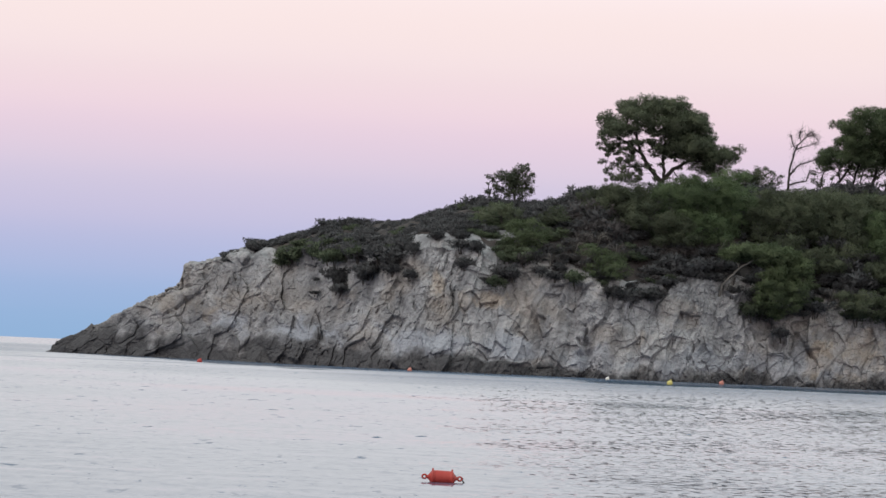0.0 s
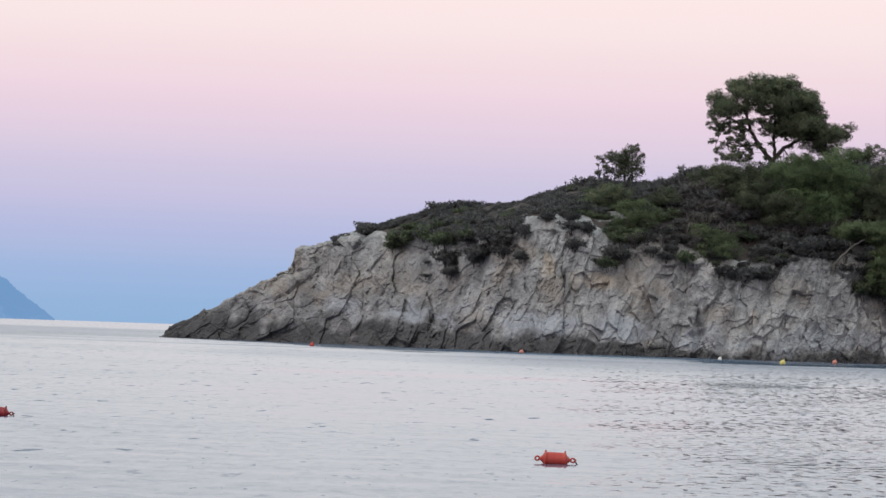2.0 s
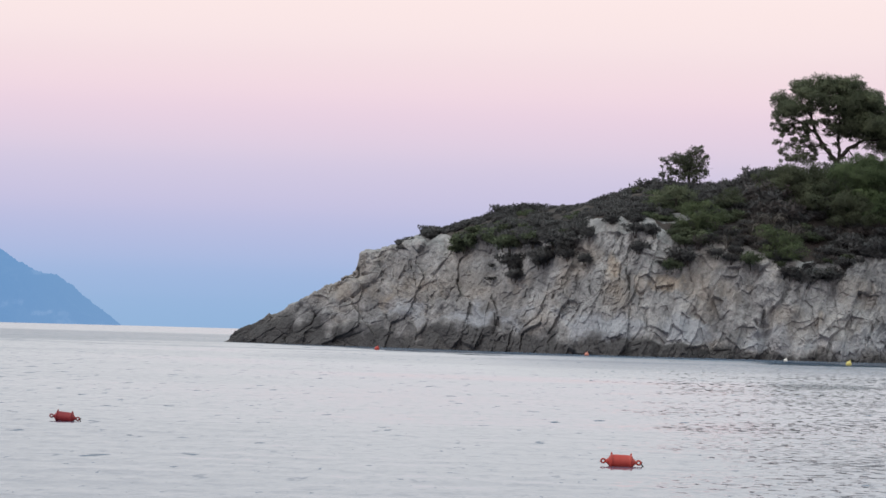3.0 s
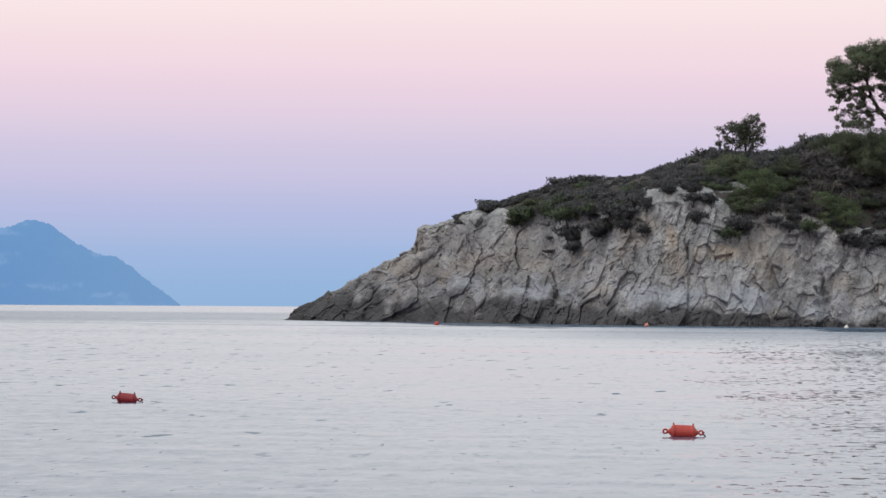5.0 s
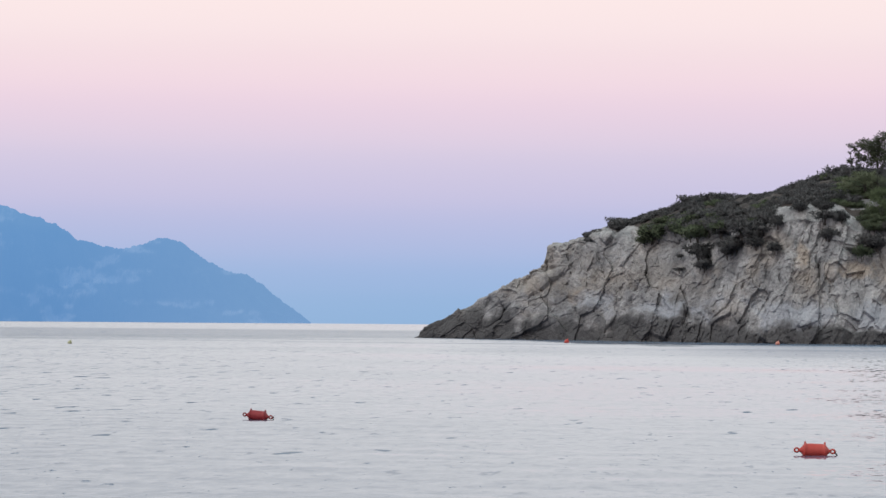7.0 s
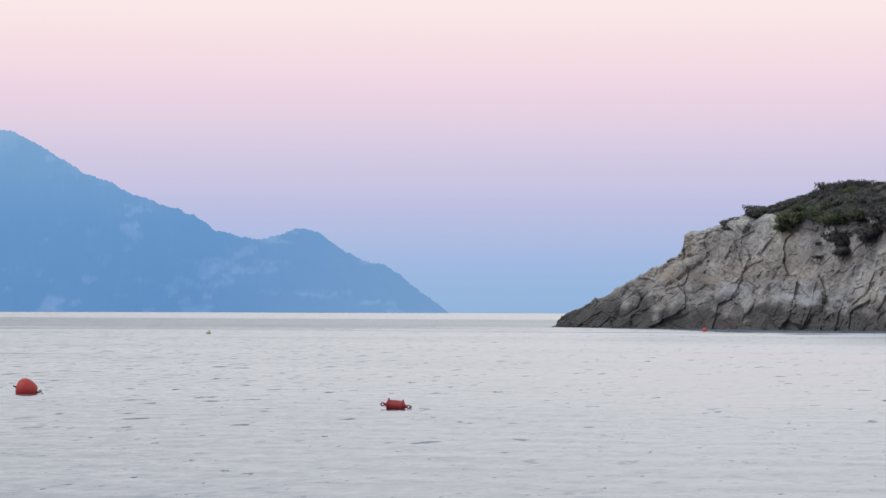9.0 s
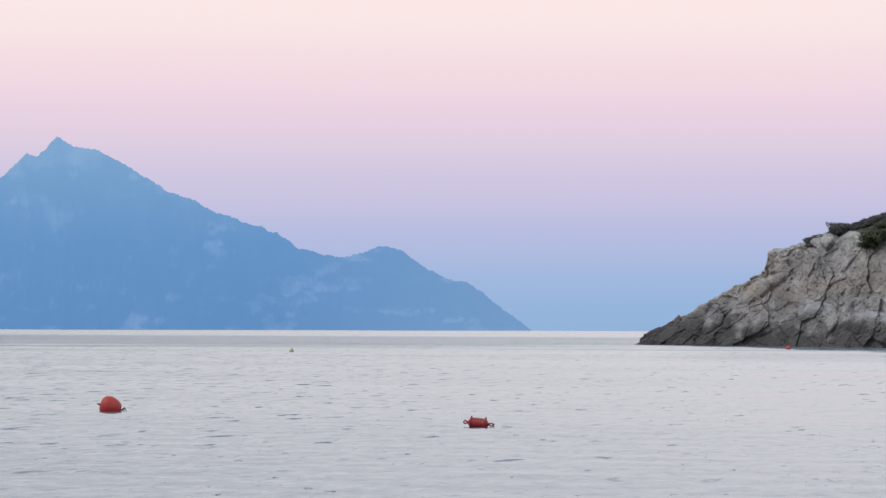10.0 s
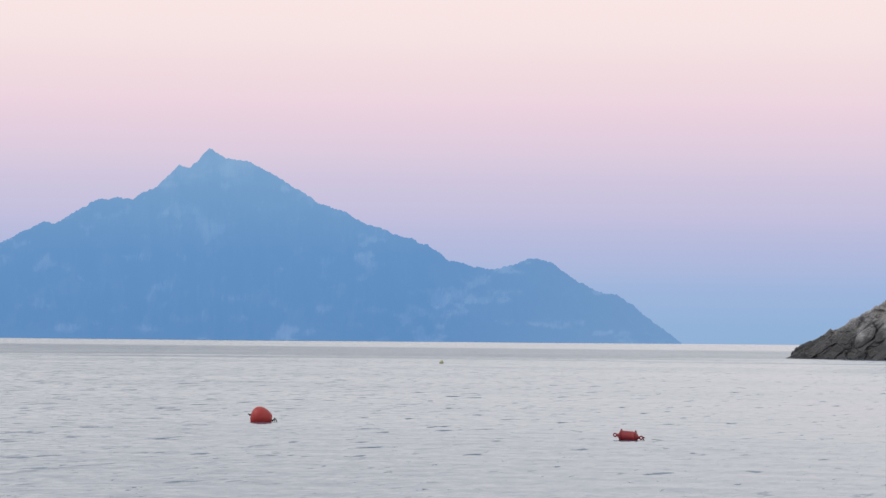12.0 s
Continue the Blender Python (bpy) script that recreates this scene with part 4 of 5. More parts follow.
def build_small_pine():
    pads = [
        (-3.3, 3.1, 0.5, 0.3), (-1.9, 3.3, 0.9, 0.6), (-0.6, 3.0, 1.2, 0.9), (0.6, 4.1, 1.0, 0.8), (1.3, 4.5, 0.5, 0.45), (1.7, 3.1, 0.7, 0.7),
        (0.4, 2.1, 1.4, 0.9), (-1.1, 1.7, 1.3, 0.7), (-3.4, 1.2, 0.4, 0.4), (-2.6, 1.9, 0.6, 0.4), (1.7, 1.6, 0.7, 0.5), (0.2, 0.9, 1.5, 0.6),
    ]
    limbs = [
        ([(0, 0, -1.2), (-0.1, 0, 1.0), (-0.1, 0, 2.6), (0.6, 0, 4.1)], 0.16, 0.06),
        ([(-3.0, 0.3, -1.0), (-3.3, 0.2, 0.4), (-3.4, 0.2, 2.4), (-2.6, 0, 3.2)], 0.10, 0.03),
        ([(-0.1, 0, 1.6), (-1.1, 0.2, 2.4), (-1.9, 0.1, 3.3)], 0.07, 0.03),
        ([(-0.1, 0, 1.8), (0.9, 0.1, 2.4), (1.7, 0, 3.1)], 0.07, 0.03),
        ([(-3.4, 0.2, 1.2), (-2.9, 0, 1.9), (-2.4, 0, 2.3)], 0.05, 0.02),
    ]
    rng = np.random.default_rng(29)
    for k in range(30):
        pads.append((rng.uniform(-3.8, 2.2), rng.uniform(0.2, 4.2), rng.uniform(0.14, 0.3), rng.uniform(0.12, 0.25)))
    pine("pine_tree", placed(1.263, 378, 21.8), "small wind-bent pine standing alone on the crest", pads, limbs, PINE, 131, 0.9, 0.17, 24, bare=24)


def build_right_pine():
    pads = [
        (-3.8, 9.5, 0.9, 0.6), (-2.3, 9.0, 1.4, 0.9), (-0.4, 10.6, 1.5, 1.0), (1.3, 11.4, 1.5, 0.7), (-0.8, 9.1, 1.7, 1.2), (1.6, 9.2, 2.0, 1.5), (3.0, 10.7, 1.5, 1.2),
        (-2.2, 7.6, 1.2, 0.7), (-4.1, 6.0, 1.0, 0.7), (-5.1, 5.0, 1.2, 0.9), (-3.1, 5.3, 1.5, 1.1), (-1.2, 5.9, 1.7, 1.5), (0.8, 5.4, 1.7, 1.5), (2.5, 5.7, 1.5, 1.5),
        (-0.9, 3.9, 1.3, 0.7), (0.9, 3.4, 1.3, 0.7), (-3.1, 4.1, 0.8, 0.5), (-1.6, 7.4, 1.5, 0.9), (0.4, 7.4, 1.7, 1.0), (2.4, 7.6, 1.7, 1.1), (-4.4, 5.4, 1.2, 0.8), (4.5, 9.3, 2.2, 1.7), (5.1, 6.1, 2.0, 1.7), (6.3, 7.8, 2.0, 1.5),
    ]
    limbs = [
        ([(0, 0, -2.0), (0.4, 0, 0.6), (1.4, 0, 2.3), (1.8, 0, 4.4), (2.0, 0, 8.5)], 0.30, 0.10),
        ([(-4.6, 0.6, -1.8), (-4.4, 0.5, 0.4), (-3.0, 0.3, 2.1), (-1.6, 0.1, 4.1), (-0.8, 0, 7.0)], 0.26, 0.09),
        ([(-2.4, -0.4, -1.8), (-2.0, -0.4, 0.4), (-1.1, -0.3, 2.4), (-0.6, -0.2, 4.2), (-0.6, 0, 9.0)], 0.20, 0.08),
        ([(-3.0, 0.3, 2.1), (-3.2, 0.2, 3.8), (-4.4, 0.1, 5.0)], 0.11, 0.05),
        ([(2.6, 0.4, -1.8), (3.0, 0.3, 1.8), (4.0, 0, 4.8), (4.6, 0, 8.0)], 0.24, 0.09),
        ([(1.4, 0, 2.3), (2.6, -0.4, 3.4), (3.4, -0.5, 5.0)], 0.12, 0.05),
        ([(-1.1, -0.3, 2.4), (-2.0, -0.5, 3.2), (-2.6, -0.4, 4.6)], 0.08, 0.04),
        ([(-5.6, 0.8, -1.6), (-5.2, 0.6, 0.8), (-5.3, 0.4, 2.6), (-4.6, 0.2, 4.6)], 0.09, 0.04),
        ([(0.4, 0, 0.6), (-0.4, -0.3, 2.0), (0.2, -0.2, 4.4)], 0.10, 0.05),
        ([(4.6, 0.4, -1.6), (5.2, 0.2, 1.6), (6.0, 0, 5.0)], 0.16, 0.06),
    ]
    rng = np.random.default_rng(19)
    for k in range(60):
        pads.append((rng.uniform(-5.4, 6.0), rng.uniform(0.6, 5.2), rng.uniform(0.18, 0.45), rng.uniform(0.14, 0.3)))
    pine("pine_tree", placed(7.93, 390, 24.85), "tall spreading pine with several leaning stems at the crest", pads, limbs, PINE_MID, 151, 2.6, 0.165, 26, bare=90)


def build_bare_tree():
    root = empty("bare_tree", placed(6.505, 386, 26.2), "dead leafless tree with a thin crooked crown among pines", "dead tree")
    limbs = [
        ([(0, 0, -3.4), (0, 0, 0), (0.2, 0, 2.2), (0.5, 0.1, 3.6), (1.0, 0.1, 4.9), (2.1, 0, 6.0), (3.0, 0, 6.3), (3.7, 0, 5.6)], 0.13, 0.025),
        ([(0.1, 0, 0.9), (0.7, 0.1, 1.7), (1.5, 0.2, 2.5), (3.4, 0.1, 3.1)], 0.08, 0.03),
        ([(0.0, 0, -0.3), (0.9, -0.1, 0.0), (2.3, -0.2, 0.3), (2.7, -0.2, 1.6), (4.2, -0.1, 1.4)], 0.08, 0.03),
        ([(4.1, 0.2, -3.0), (4.1, 0.2, -1.3), (4.2, 0.1, 0.4), (4.6, 0, 1.8)], 0.08, 0.03),
        ([(0.7, 0.1, 4.5), (0.3, 0, 5.3), (0.1, 0, 6.2)], 0.04, 0.015),
        ([(0.7, 0.1, 4.3), (2.0, 0.2, 4.8), (3.3, 0.1, 5.3)], 0.05, 0.015),
        ([(1.4, 0, 5.4), (1.2, 0, 6.3), (1.4, 0, 7.0)], 0.04, 0.012),
        ([(2.1, 0, 6.2), (2.7, 0, 6.6), (3.2, 0, 6.3)], 0.04, 0.012),
    ]
    for k, l in enumerate(limbs):
        mesh_object("trunk" if k == 0 else "branch", *limb(l[0], l[1] * 1.6, l[2] * 1.5, 6, 170 + k), BARK, root, smooth=True)
    fans = []
    rng = np.random.default_rng(41)
    for k, (pts, _, _) in enumerate(limbs):
        for j in range(84 if k < 4 else 60):
            i = int(rng.integers(1 if k == 0 else 0, len(pts) - 1))
            if k == 0 and i == 1 and rng.random() < 0.7:
                i = 3
            a, c = Vector(pts[i]), Vector(pts[i + 1])
            fans += twigs(a.lerp(c, rng.random()), 1, rng.uniform(0.3, 1.2), 2000 + 80 * k + j, 0.017, 1.0, (c - a).normalized() * 0.6 + Vector((0.25, 0, 0.1)))
    for k, (p, n, ln, aim) in enumerate([
        ((2.1, 0, 6.2), 26, 1.6, (0.4, 0, 0.6)), ((3.3, 0.1, 5.3), 20, 1.4, (0.5, 0, -0.2)), ((1.3, 0, 6.4), 18, 1.2, (0, 0, 1)), ((0.1, 0, 6.0), 10, 0.9, (-0.5, 0, 0.2)),
        ((3.2, 0, 6.3), 22, 1.3, (0.7, 0, -0.5)), ((3.4, 0.1, 3.1), 16, 1.4, (0.8, 0, 0.2)), ((2.7, -0.2, 1.6), 14, 1.2, (0.3, 0, 0.8)), ((4.2, -0.1, 1.4), 14, 1.2, (0.6, 0, 0.4)),
        ((1.5, 0.2, 2.5), 12, 1.2, (0.3, 0, 0.7)), ((4.6, 0, 1.8), 14, 1.2, (0.2, 0, 0.9)), ((0.5, 0, 3.6), 8, 0.9, (-0.6, 0, 0.4)), ((0.7, 0.1, 4.5), 12, 1.2, (0.5, 0, 0.5)),
    ]):
        fans += twigs(p, n // 2, ln * 0.8, 190 + 60 * k, 0.017, 1.0, aim)
    mesh_object("spray", *joined(fans), BARK, root)


def low_pine(bearing, up, width, height, seed, mat, label, stem=None):
    """A low, spreading pine on the slope: bearing, height of its middle in degrees, size in metres; stem: foot and head of a trunk that shows."""
    rng = np.random.default_rng(seed)
    vs = np.linspace(0.9, 2.0, 300)
    x, y, z = land(np.full(300, bearing), vs)
    el = np.degrees(np.arctan2(z - EYE, np.hypot(x, y)))
    d = float(np.interp(up - 0.25, el, np.hypot(x, y)))
    zc = EYE + d * math.tan(radians(up))
    zg = ground_at(bearing, d)
    pads = []
    # a rounded crown of broad pads, tier over tier, the upper ones set back
    tiers = max(2, int(round(height / 1.3)))
    for t in range(tiers):
        h = (t + 0.5) / tiers * 2 - 1
        half = width / 2 * math.sqrt(max(0.15, 1 - abs(h) ** 2.4))
        n = max(2, int(round(half * 1.3)))
        for k in range(n):
            px = half * ((k + rng.uniform(0.1, 0.9)) / n * 2 - 1)
            py = -width * 0.5 * math.sqrt(max(0.0, 1 - (px / (width / 2 + 0.1)) ** 2)) * (1 - 0.5 * h) * rng.uniform(0.3, 1.0)
            r = rng.uniform(1.0, 1.9) * min(1.0, 0.55 + height / 9)
            pads.append((px, py, h * height / 2 + rng.uniform(-0.5, 0.5), r * 1.25, r * 0.68))
    for k in range(int(width * height * 0.14)):
        pads.append((rng.uniform(-0.4, 0.4) * width, rng.uniform(0.0, 0.3) * width, rng.uniform(-0.35, 0.4) * height, rng.uniform(1.0, 1.7), rng.uniform(0.7, 1.1)))
    root = empty("pine_tree", placed(bearing, d, zc), label, "pine tree", "pines on the headland")
    foot = zg - zc - 0.4
    mesh_object("trunk", *limb([(0.3, 0.4, min(foot, -height * 0.3)), (0.1, 0.2, -height * 0.15), (0, 0, height * 0.25)], 0.2, 0.08, 7, seed), BARK, root, smooth=True)
    for k in range(4):
        a = pads[k * 3 % len(pads)]
        mesh_object("limb", *limb([(0.1, 0.2, -height * 0.2), (a[0] * 0.5, a[1] * 0.5, a[2] * 0.5 - 0.3), a[:3]], 0.09, 0.03, 5, seed + k), BARK, root, smooth=True)
    if stem:
        (x0, z0), (x1, z1) = stem
        mesh_object("limb", *limb([(x0, -width * 0.42, z0), (x0 + 0.35 * (x1 - x0) - 0.1, -width * 0.43, z0 + 0.4 * (z1 - z0)), (x0 + 0.6 * (x1 - x0) + 0.2, -width * 0.42, z0 + 0.75 * (z1 - z0)), (x1, -width * 0.36, z1)], 0.17, 0.10, 7, seed + 9), GREY_WOOD, root, "pale bare limb", smooth=True)
    leafy("crown", pads, seed + 7, 0.14, 28, mat, root, 0.95, tuft=0.25)
    return root


def build_low_pines():
    dark, light = "low spreading dark green pine on the slope", "low spreading bright green pine on the slope"
    for k, (b, up, w, h, fresh) in enumerate([
        (4.85, 2.95, 10.5, 8.4, 1), (6.35, 2.86, 10.0, 6.8, 0), (3.45, 3.0, 7.2, 5.6, 0), (5.35, 3.40, 6.0, 3.6, 1), (7.5, 2.75, 6.5, 7.0, 0), (8.35, 2.6, 5.5, 5.0, 1), (4.35, 2.55, 5.5, 3.4, 0),
        (2.9, 3.1, 5.0, 2.4, 0), (6.9, 3.2, 6.5, 3.0, 0), (7.8, 3.2, 7.0, 3.2, 0), (8.7, 3.1, 6.0, 4.0, 0), (9.4, 2.6, 8.0, 8.0, 0), (1.0, 2.75, 4.0, 1.8, 0),
        (3.05, 1.9, 5.6, 3.0, 2), (1.55, 2.45, 4.6, 2.4, 2), (2.05, 2.75, 4.0, 2.0, 0), (7.2, 2.05, 5.5, 3.0, 0), (8.5, 1.9, 5.5, 3.2, 0), (7.9, 1.35, 5.0, 2.0, 0), (8.9, 1.4, 6.0, 2.6, 0),
        (3.1, 3.26, 4.0, 1.2, 0), (4.6, 3.36, 4.0, 1.4, 0), (5.85, 3.62, 4.6, 2.0, 0),
    ]):
        low_pine(b, up, w, h, 300 + 17 * k, (PINE, PINE_BRIGHT, PINE_MID)[fresh], light if fresh else dark, ((2.0, -6.6), (3.3, -3.4)) if k == 0 else None)


def build_hanging_pine():
    """The pine that leans out over the cliff's edge, its trunk bent like a bow and its crown hanging down the rock."""
    d = 362.0
    a0, z0 = 5.98, EYE + 362.0 * math.tan(radians(1.74))
    pads = [
        (-4.0, 2.4, 0.9, 0.5), (-2.6, 2.9, 1.4, 0.6), (-1.0, 3.0, 1.5, 0.6), (0.6, 2.8, 1.5, 0.7), (2.2, 2.5, 1.5, 0.8), (3.4, 2.0, 1.3, 0.8), (4.4, 2.6, 1.0, 0.5),
        (2.6, 0.8, 1.5, 1.0), (1.4, -0.4, 1.5, 1.1), (2.8, -1.0, 1.5, 1.2), (1.0, -1.8, 1.4, 1.0), (2.4, -2.6, 1.4, 1.1), (3.6, 0.0, 1.2, 1.0), (1.8, -3.9, 1.1, 0.9),
        (2.8, -4.4, 0.8, 0.7), (0.3, -2.9, 0.8, 0.6), (3.8, -2.0, 1.0, 0.8),
    ]
    limbs = [
        ([(-4.6, 0.9, -2.8), (-4.2, 0.3, -1.2), (-3.2, 0, -0.1), (-2.2, -0.2, 0.9), (-0.6, -0.3, 1.9), (1.4, -0.3, 2.2)], 0.15, 0.09),
        ([(-0.6, -0.3, 1.9), (0.8, -0.4, 2.6), (3.0, -0.4, 2.2)], 0.10, 0.04),
        ([(1.4, -0.3, 2.2), (2.3, -0.5, 0.8), (2.2, -0.6, -1.6), (2.0, -0.5, -3.6)], 0.10, 0.03),
        ([(-2.2, -0.2, 0.9), (-2.8, -0.3, 2.0), (-3.6, -0.3, 2.5)], 0.07, 0.03),
    ]
    pads += [(-3.2, 2.7, 1.3, 0.7), (-1.6, 3.2, 1.7, 0.8), (0.4, 3.3, 1.8, 0.8), (2.0, 3.1, 1.7, 0.9), (3.6, 2.9, 1.4, 0.8), (4.6, 2.2, 1.1, 0.7), (2.0, 1.6, 1.6, 0.9), (0.8, 2.2, 1.5, 0.6),
             (4.6, 0.9, 1.4, 1.0), (5.4, -0.2, 1.3, 1.0), (4.8, -1.2, 1.4, 1.0), (5.3, -2.2, 1.2, 0.9), (4.4, -3.2, 1.2, 0.9), (5.6, 1.8, 1.2, 0.8)]
    pine("pine_tree", placed(a0, d, z0), "leaning pine with bent pale trunk hanging over the cliff edge", pads, limbs, PINE_MID, 601, 1.0, 0.17, 28, GREY_WOOD)


KIND_LEAVES = []


def shrub_kind(seed, mat, width, tall, label, twiggy=False):
    """One shrub of about a metre, to be copied: foliage in a loose dome over a few stems."""
    rng = np.random.default_rng(seed)
    root = empty("shrub", (0, -300, -50), label, "shrub", "shrubs on the headland")
    pads = []
    for k in range(9):
        a, rr = rng.uniform(0, 6.28), rng.uniform(0, 0.75) ** 0.7
        pads.append((math.cos(a) * rr * width, math.sin(a) * rr * width, tall * (0.25 + 0.55 * rng.random() * (1 - 0.5 * rr)), width * rng.uniform(0.3, 0.5), tall * rng.uniform(0.24, 0.4)))
    KIND_LEAVES.append((*needles(pads, seed, 0.17, 19 if not twiggy else 12, 1.0, 0.36, 0.25), mat))
    leaf_mesh("foliage", *KIND_LEAVES[-1][:3], [mat]).parent = root
    for k in range(3):
        a = rng.uniform(0, 6.28)
        mesh_object("stem", *limb([(0.1 * math.cos(a), 0.1 * math.sin(a), -0.5), (0.25 * width * math.cos(a), 0.25 * width * math.sin(a), tall * 0.35), (0.55 * width * math.cos(a), 0.55 * width * math.sin(a), tall * 0.75)], 0.035, 0.012, 4, seed + k), BARK, root)
    return root


def hill_spot(b, v):
    x, y, z = land(np.array([b]), np.array([v]))
    return float(x[0]), float(y[0]), float(z[0])


def face_spot(b, up):
    """The place on the cliff or slope at a bearing and height in degrees."""
    vs = np.linspace(0.05, 2.0, 400)
    x, y, z = land(np.full(400, b), vs)
    el = np.degrees(np.arctan2(z - EYE, np.hypot(x, y)))
    v = float(np.interp(up, el, vs))
    return hill_spot(b, v)


def build_shrubs():
    rng = np.random.default_rng(77)
    kinds = [
        shrub_kind(701, MAQUIS, 0.95, 0.9, "low dark grey-green maquis shrub on the headland"), shrub_kind(702, MAQUIS, 1.1, 0.75, "low dark grey-green maquis shrub on the headland"),
        shrub_kind(703, MAQUIS, 0.8, 1.0, "low dark grey-green maquis shrub on the headland"), shrub_kind(704, MAQUIS_GREEN, 1.0, 0.9, "dense green maquis shrub on the headland"),
        shrub_kind(705, MAQUIS_GREEN, 1.15, 0.8, "dense green maquis shrub on the headland"), shrub_kind(706, DEAD, 1.1, 0.9, "dry brown leafless brush on the slope", True),
    ]

    crowd = []

    def put(kind, spot, size, own=True, sheltered=False):
        east = math.degrees(math.atan2(spot[0], spot[1]))
        if east < 0.5 and not sheltered:  # the wind keeps the scrub low along the bare crest
            size *= 1 - 0.33 * min(1.0, max(0.0, (spot[2] - float(along(TOP, east)) + 2.6) / 1.6))
        m = Matrix.Translation(spot) @ Matrix.Rotation(rng.uniform(0, 6.28), 4, "Z") @ Matrix.Diagonal((size * rng.uniform(0.85, 1.2), size * rng.uniform(0.85, 1.2), size * rng.uniform(0.8, 1.15), 1))
        if own:
            copy_thing(kinds[kind], m)
        else:
            crowd.append((kind, np.array(m)))

    def lump(spot, seed):
        return float(value_noise(spot[0] * 0.16, spot[1] * 0.10, 0.0, seed))

    # the scrub that covers the top: tall green thickets here, low dark heath and bare ground there
    for k in range(1600):
        b = rng.uniform(-4.3, 9.3)
        low = 1.48 if b < -2.75 else 1.24 if -0.75 < b < 0.95 else 1.04
        v = rng.uniform(low, 2.0)
        spot = hill_spot(b, v)
        thick = lump(spot, 141)
        if (thick < -0.75 and v < 1.7) or (4.2 < b < 6.7 and v < 1.6 and rng.random() < 0.6) or (b > 3.7 and v < 1.85 and rng.random() < 0.4):
            continue
        kind = int(rng.choice([3, 4])) if lump(spot, 143) > 0.32 and v < 1.75 else int(rng.choice([0, 1, 2]))
        if 2.2 < b < 4.4 and v < 1.75 and rng.random() < 0.3:
            kind = 5
        size = (1.08 + 0.6 * thick) * rng.uniform(0.75, 1.25) * (0.8 if b < -2.6 else 1.0)
        if 0.3 < thick and rng.random() < 0.3:
            size *= 1.45
        put(kind, spot, size, b < 1.2 and k % 14 == 0)
    for k in range(70):
        put(int(rng.choice([0, 2, 2])), hill_spot(rng.uniform(5.2, 9.3), rng.uniform(1.0, 1.6)), rng.uniform(1.0, 1.9), False)
    # thickets: bearing, height in degrees, width and height in metres, kinds, how many
    for b, up, wide, tall, sorts, n in [
        (-2.1, 2.06, 5.0, 2.2, (3, 4), 13), (-2.75, 1.95, 2.6, 1.8, (3, 4), 6), (-1.05, 2.08, 5.6, 2.4, (0, 1, 2), 15), (-3.13, 1.78, 1.3, 2.2, (3, 2), 6), (-3.66, 1.97, 2.2, 1.0, (0, 2), 9), (-4.2, 1.66, 1.2, 0.4, (0, 2), 4),
        (1.35, 2.15, 5.0, 3.2, (3, 4), 16), (2.0, 2.5, 3.2, 2.2, (3, 4), 8), (2.6, 2.5, 6.6, 3.6, (5, 5, 0), 26), (0.4, 2.45, 5.5, 2.4, (0, 1, 2), 14), (4.1, 1.85, 3.0, 1.6, (0, 2), 7), (4.5, 2.1, 6.5, 2.2, (0, 2, 5), 18), (2.1, 2.15, 2.6, 1.4, (3, 0, 5), 8), (3.6, 2.12, 3.4, 2.2, (0, 2, 3), 12),
        (-1.55, 1.62, 2.6, 1.2, (0, 2), 6), (-2.1, 1.3, 1.0, 2.4, (0, 2), 5), (7.6, 1.6, 5.0, 3.0, (0, 2), 14),
    ]:
        for k in range(n):
            a, rr = rng.uniform(0, 6.28), rng.uniform(0, 1) ** 0.5
            put(int(rng.choice(sorts)), face_spot(b + math.degrees(math.cos(a) * rr * wide / 2 / 370), up - 0.08 + math.degrees(math.sin(a) * rr * tall / 2 / 370)), rng.uniform(0.8, 1.35), True, True)
    for k in range(60):
        b = rng.uniform(-2.6, 9.2)
        if not -0.75 < b < 0.95:  # here the bare rock reaches higher up
            put(int(rng.choice([0, 1, 2, 3, 4, 5])), hill_spot(b, rng.uniform(0.9, 1.1)), rng.uniform(0.5, 1.15))
    for k in range(26):
        put(int(rng.choice([0, 1, 2])), hill_spot(rng.uniform(1.0, 2.7), rng.uniform(1.9, 2.0)), rng.uniform(0.9, 1.35))
    for k in range(16):
        put(int(rng.choice([0, 1, 2])), hill_spot(rng.uniform(0.4, 1.6), rng.uniform(1.72, 2.0)), rng.uniform(0.8, 1.3))
    for k in range(16):
        put(5, hill_spot(rng.uniform(5.0, 6.6), rng.uniform(1.0, 1.3)), rng.uniform(0.8, 1.3))
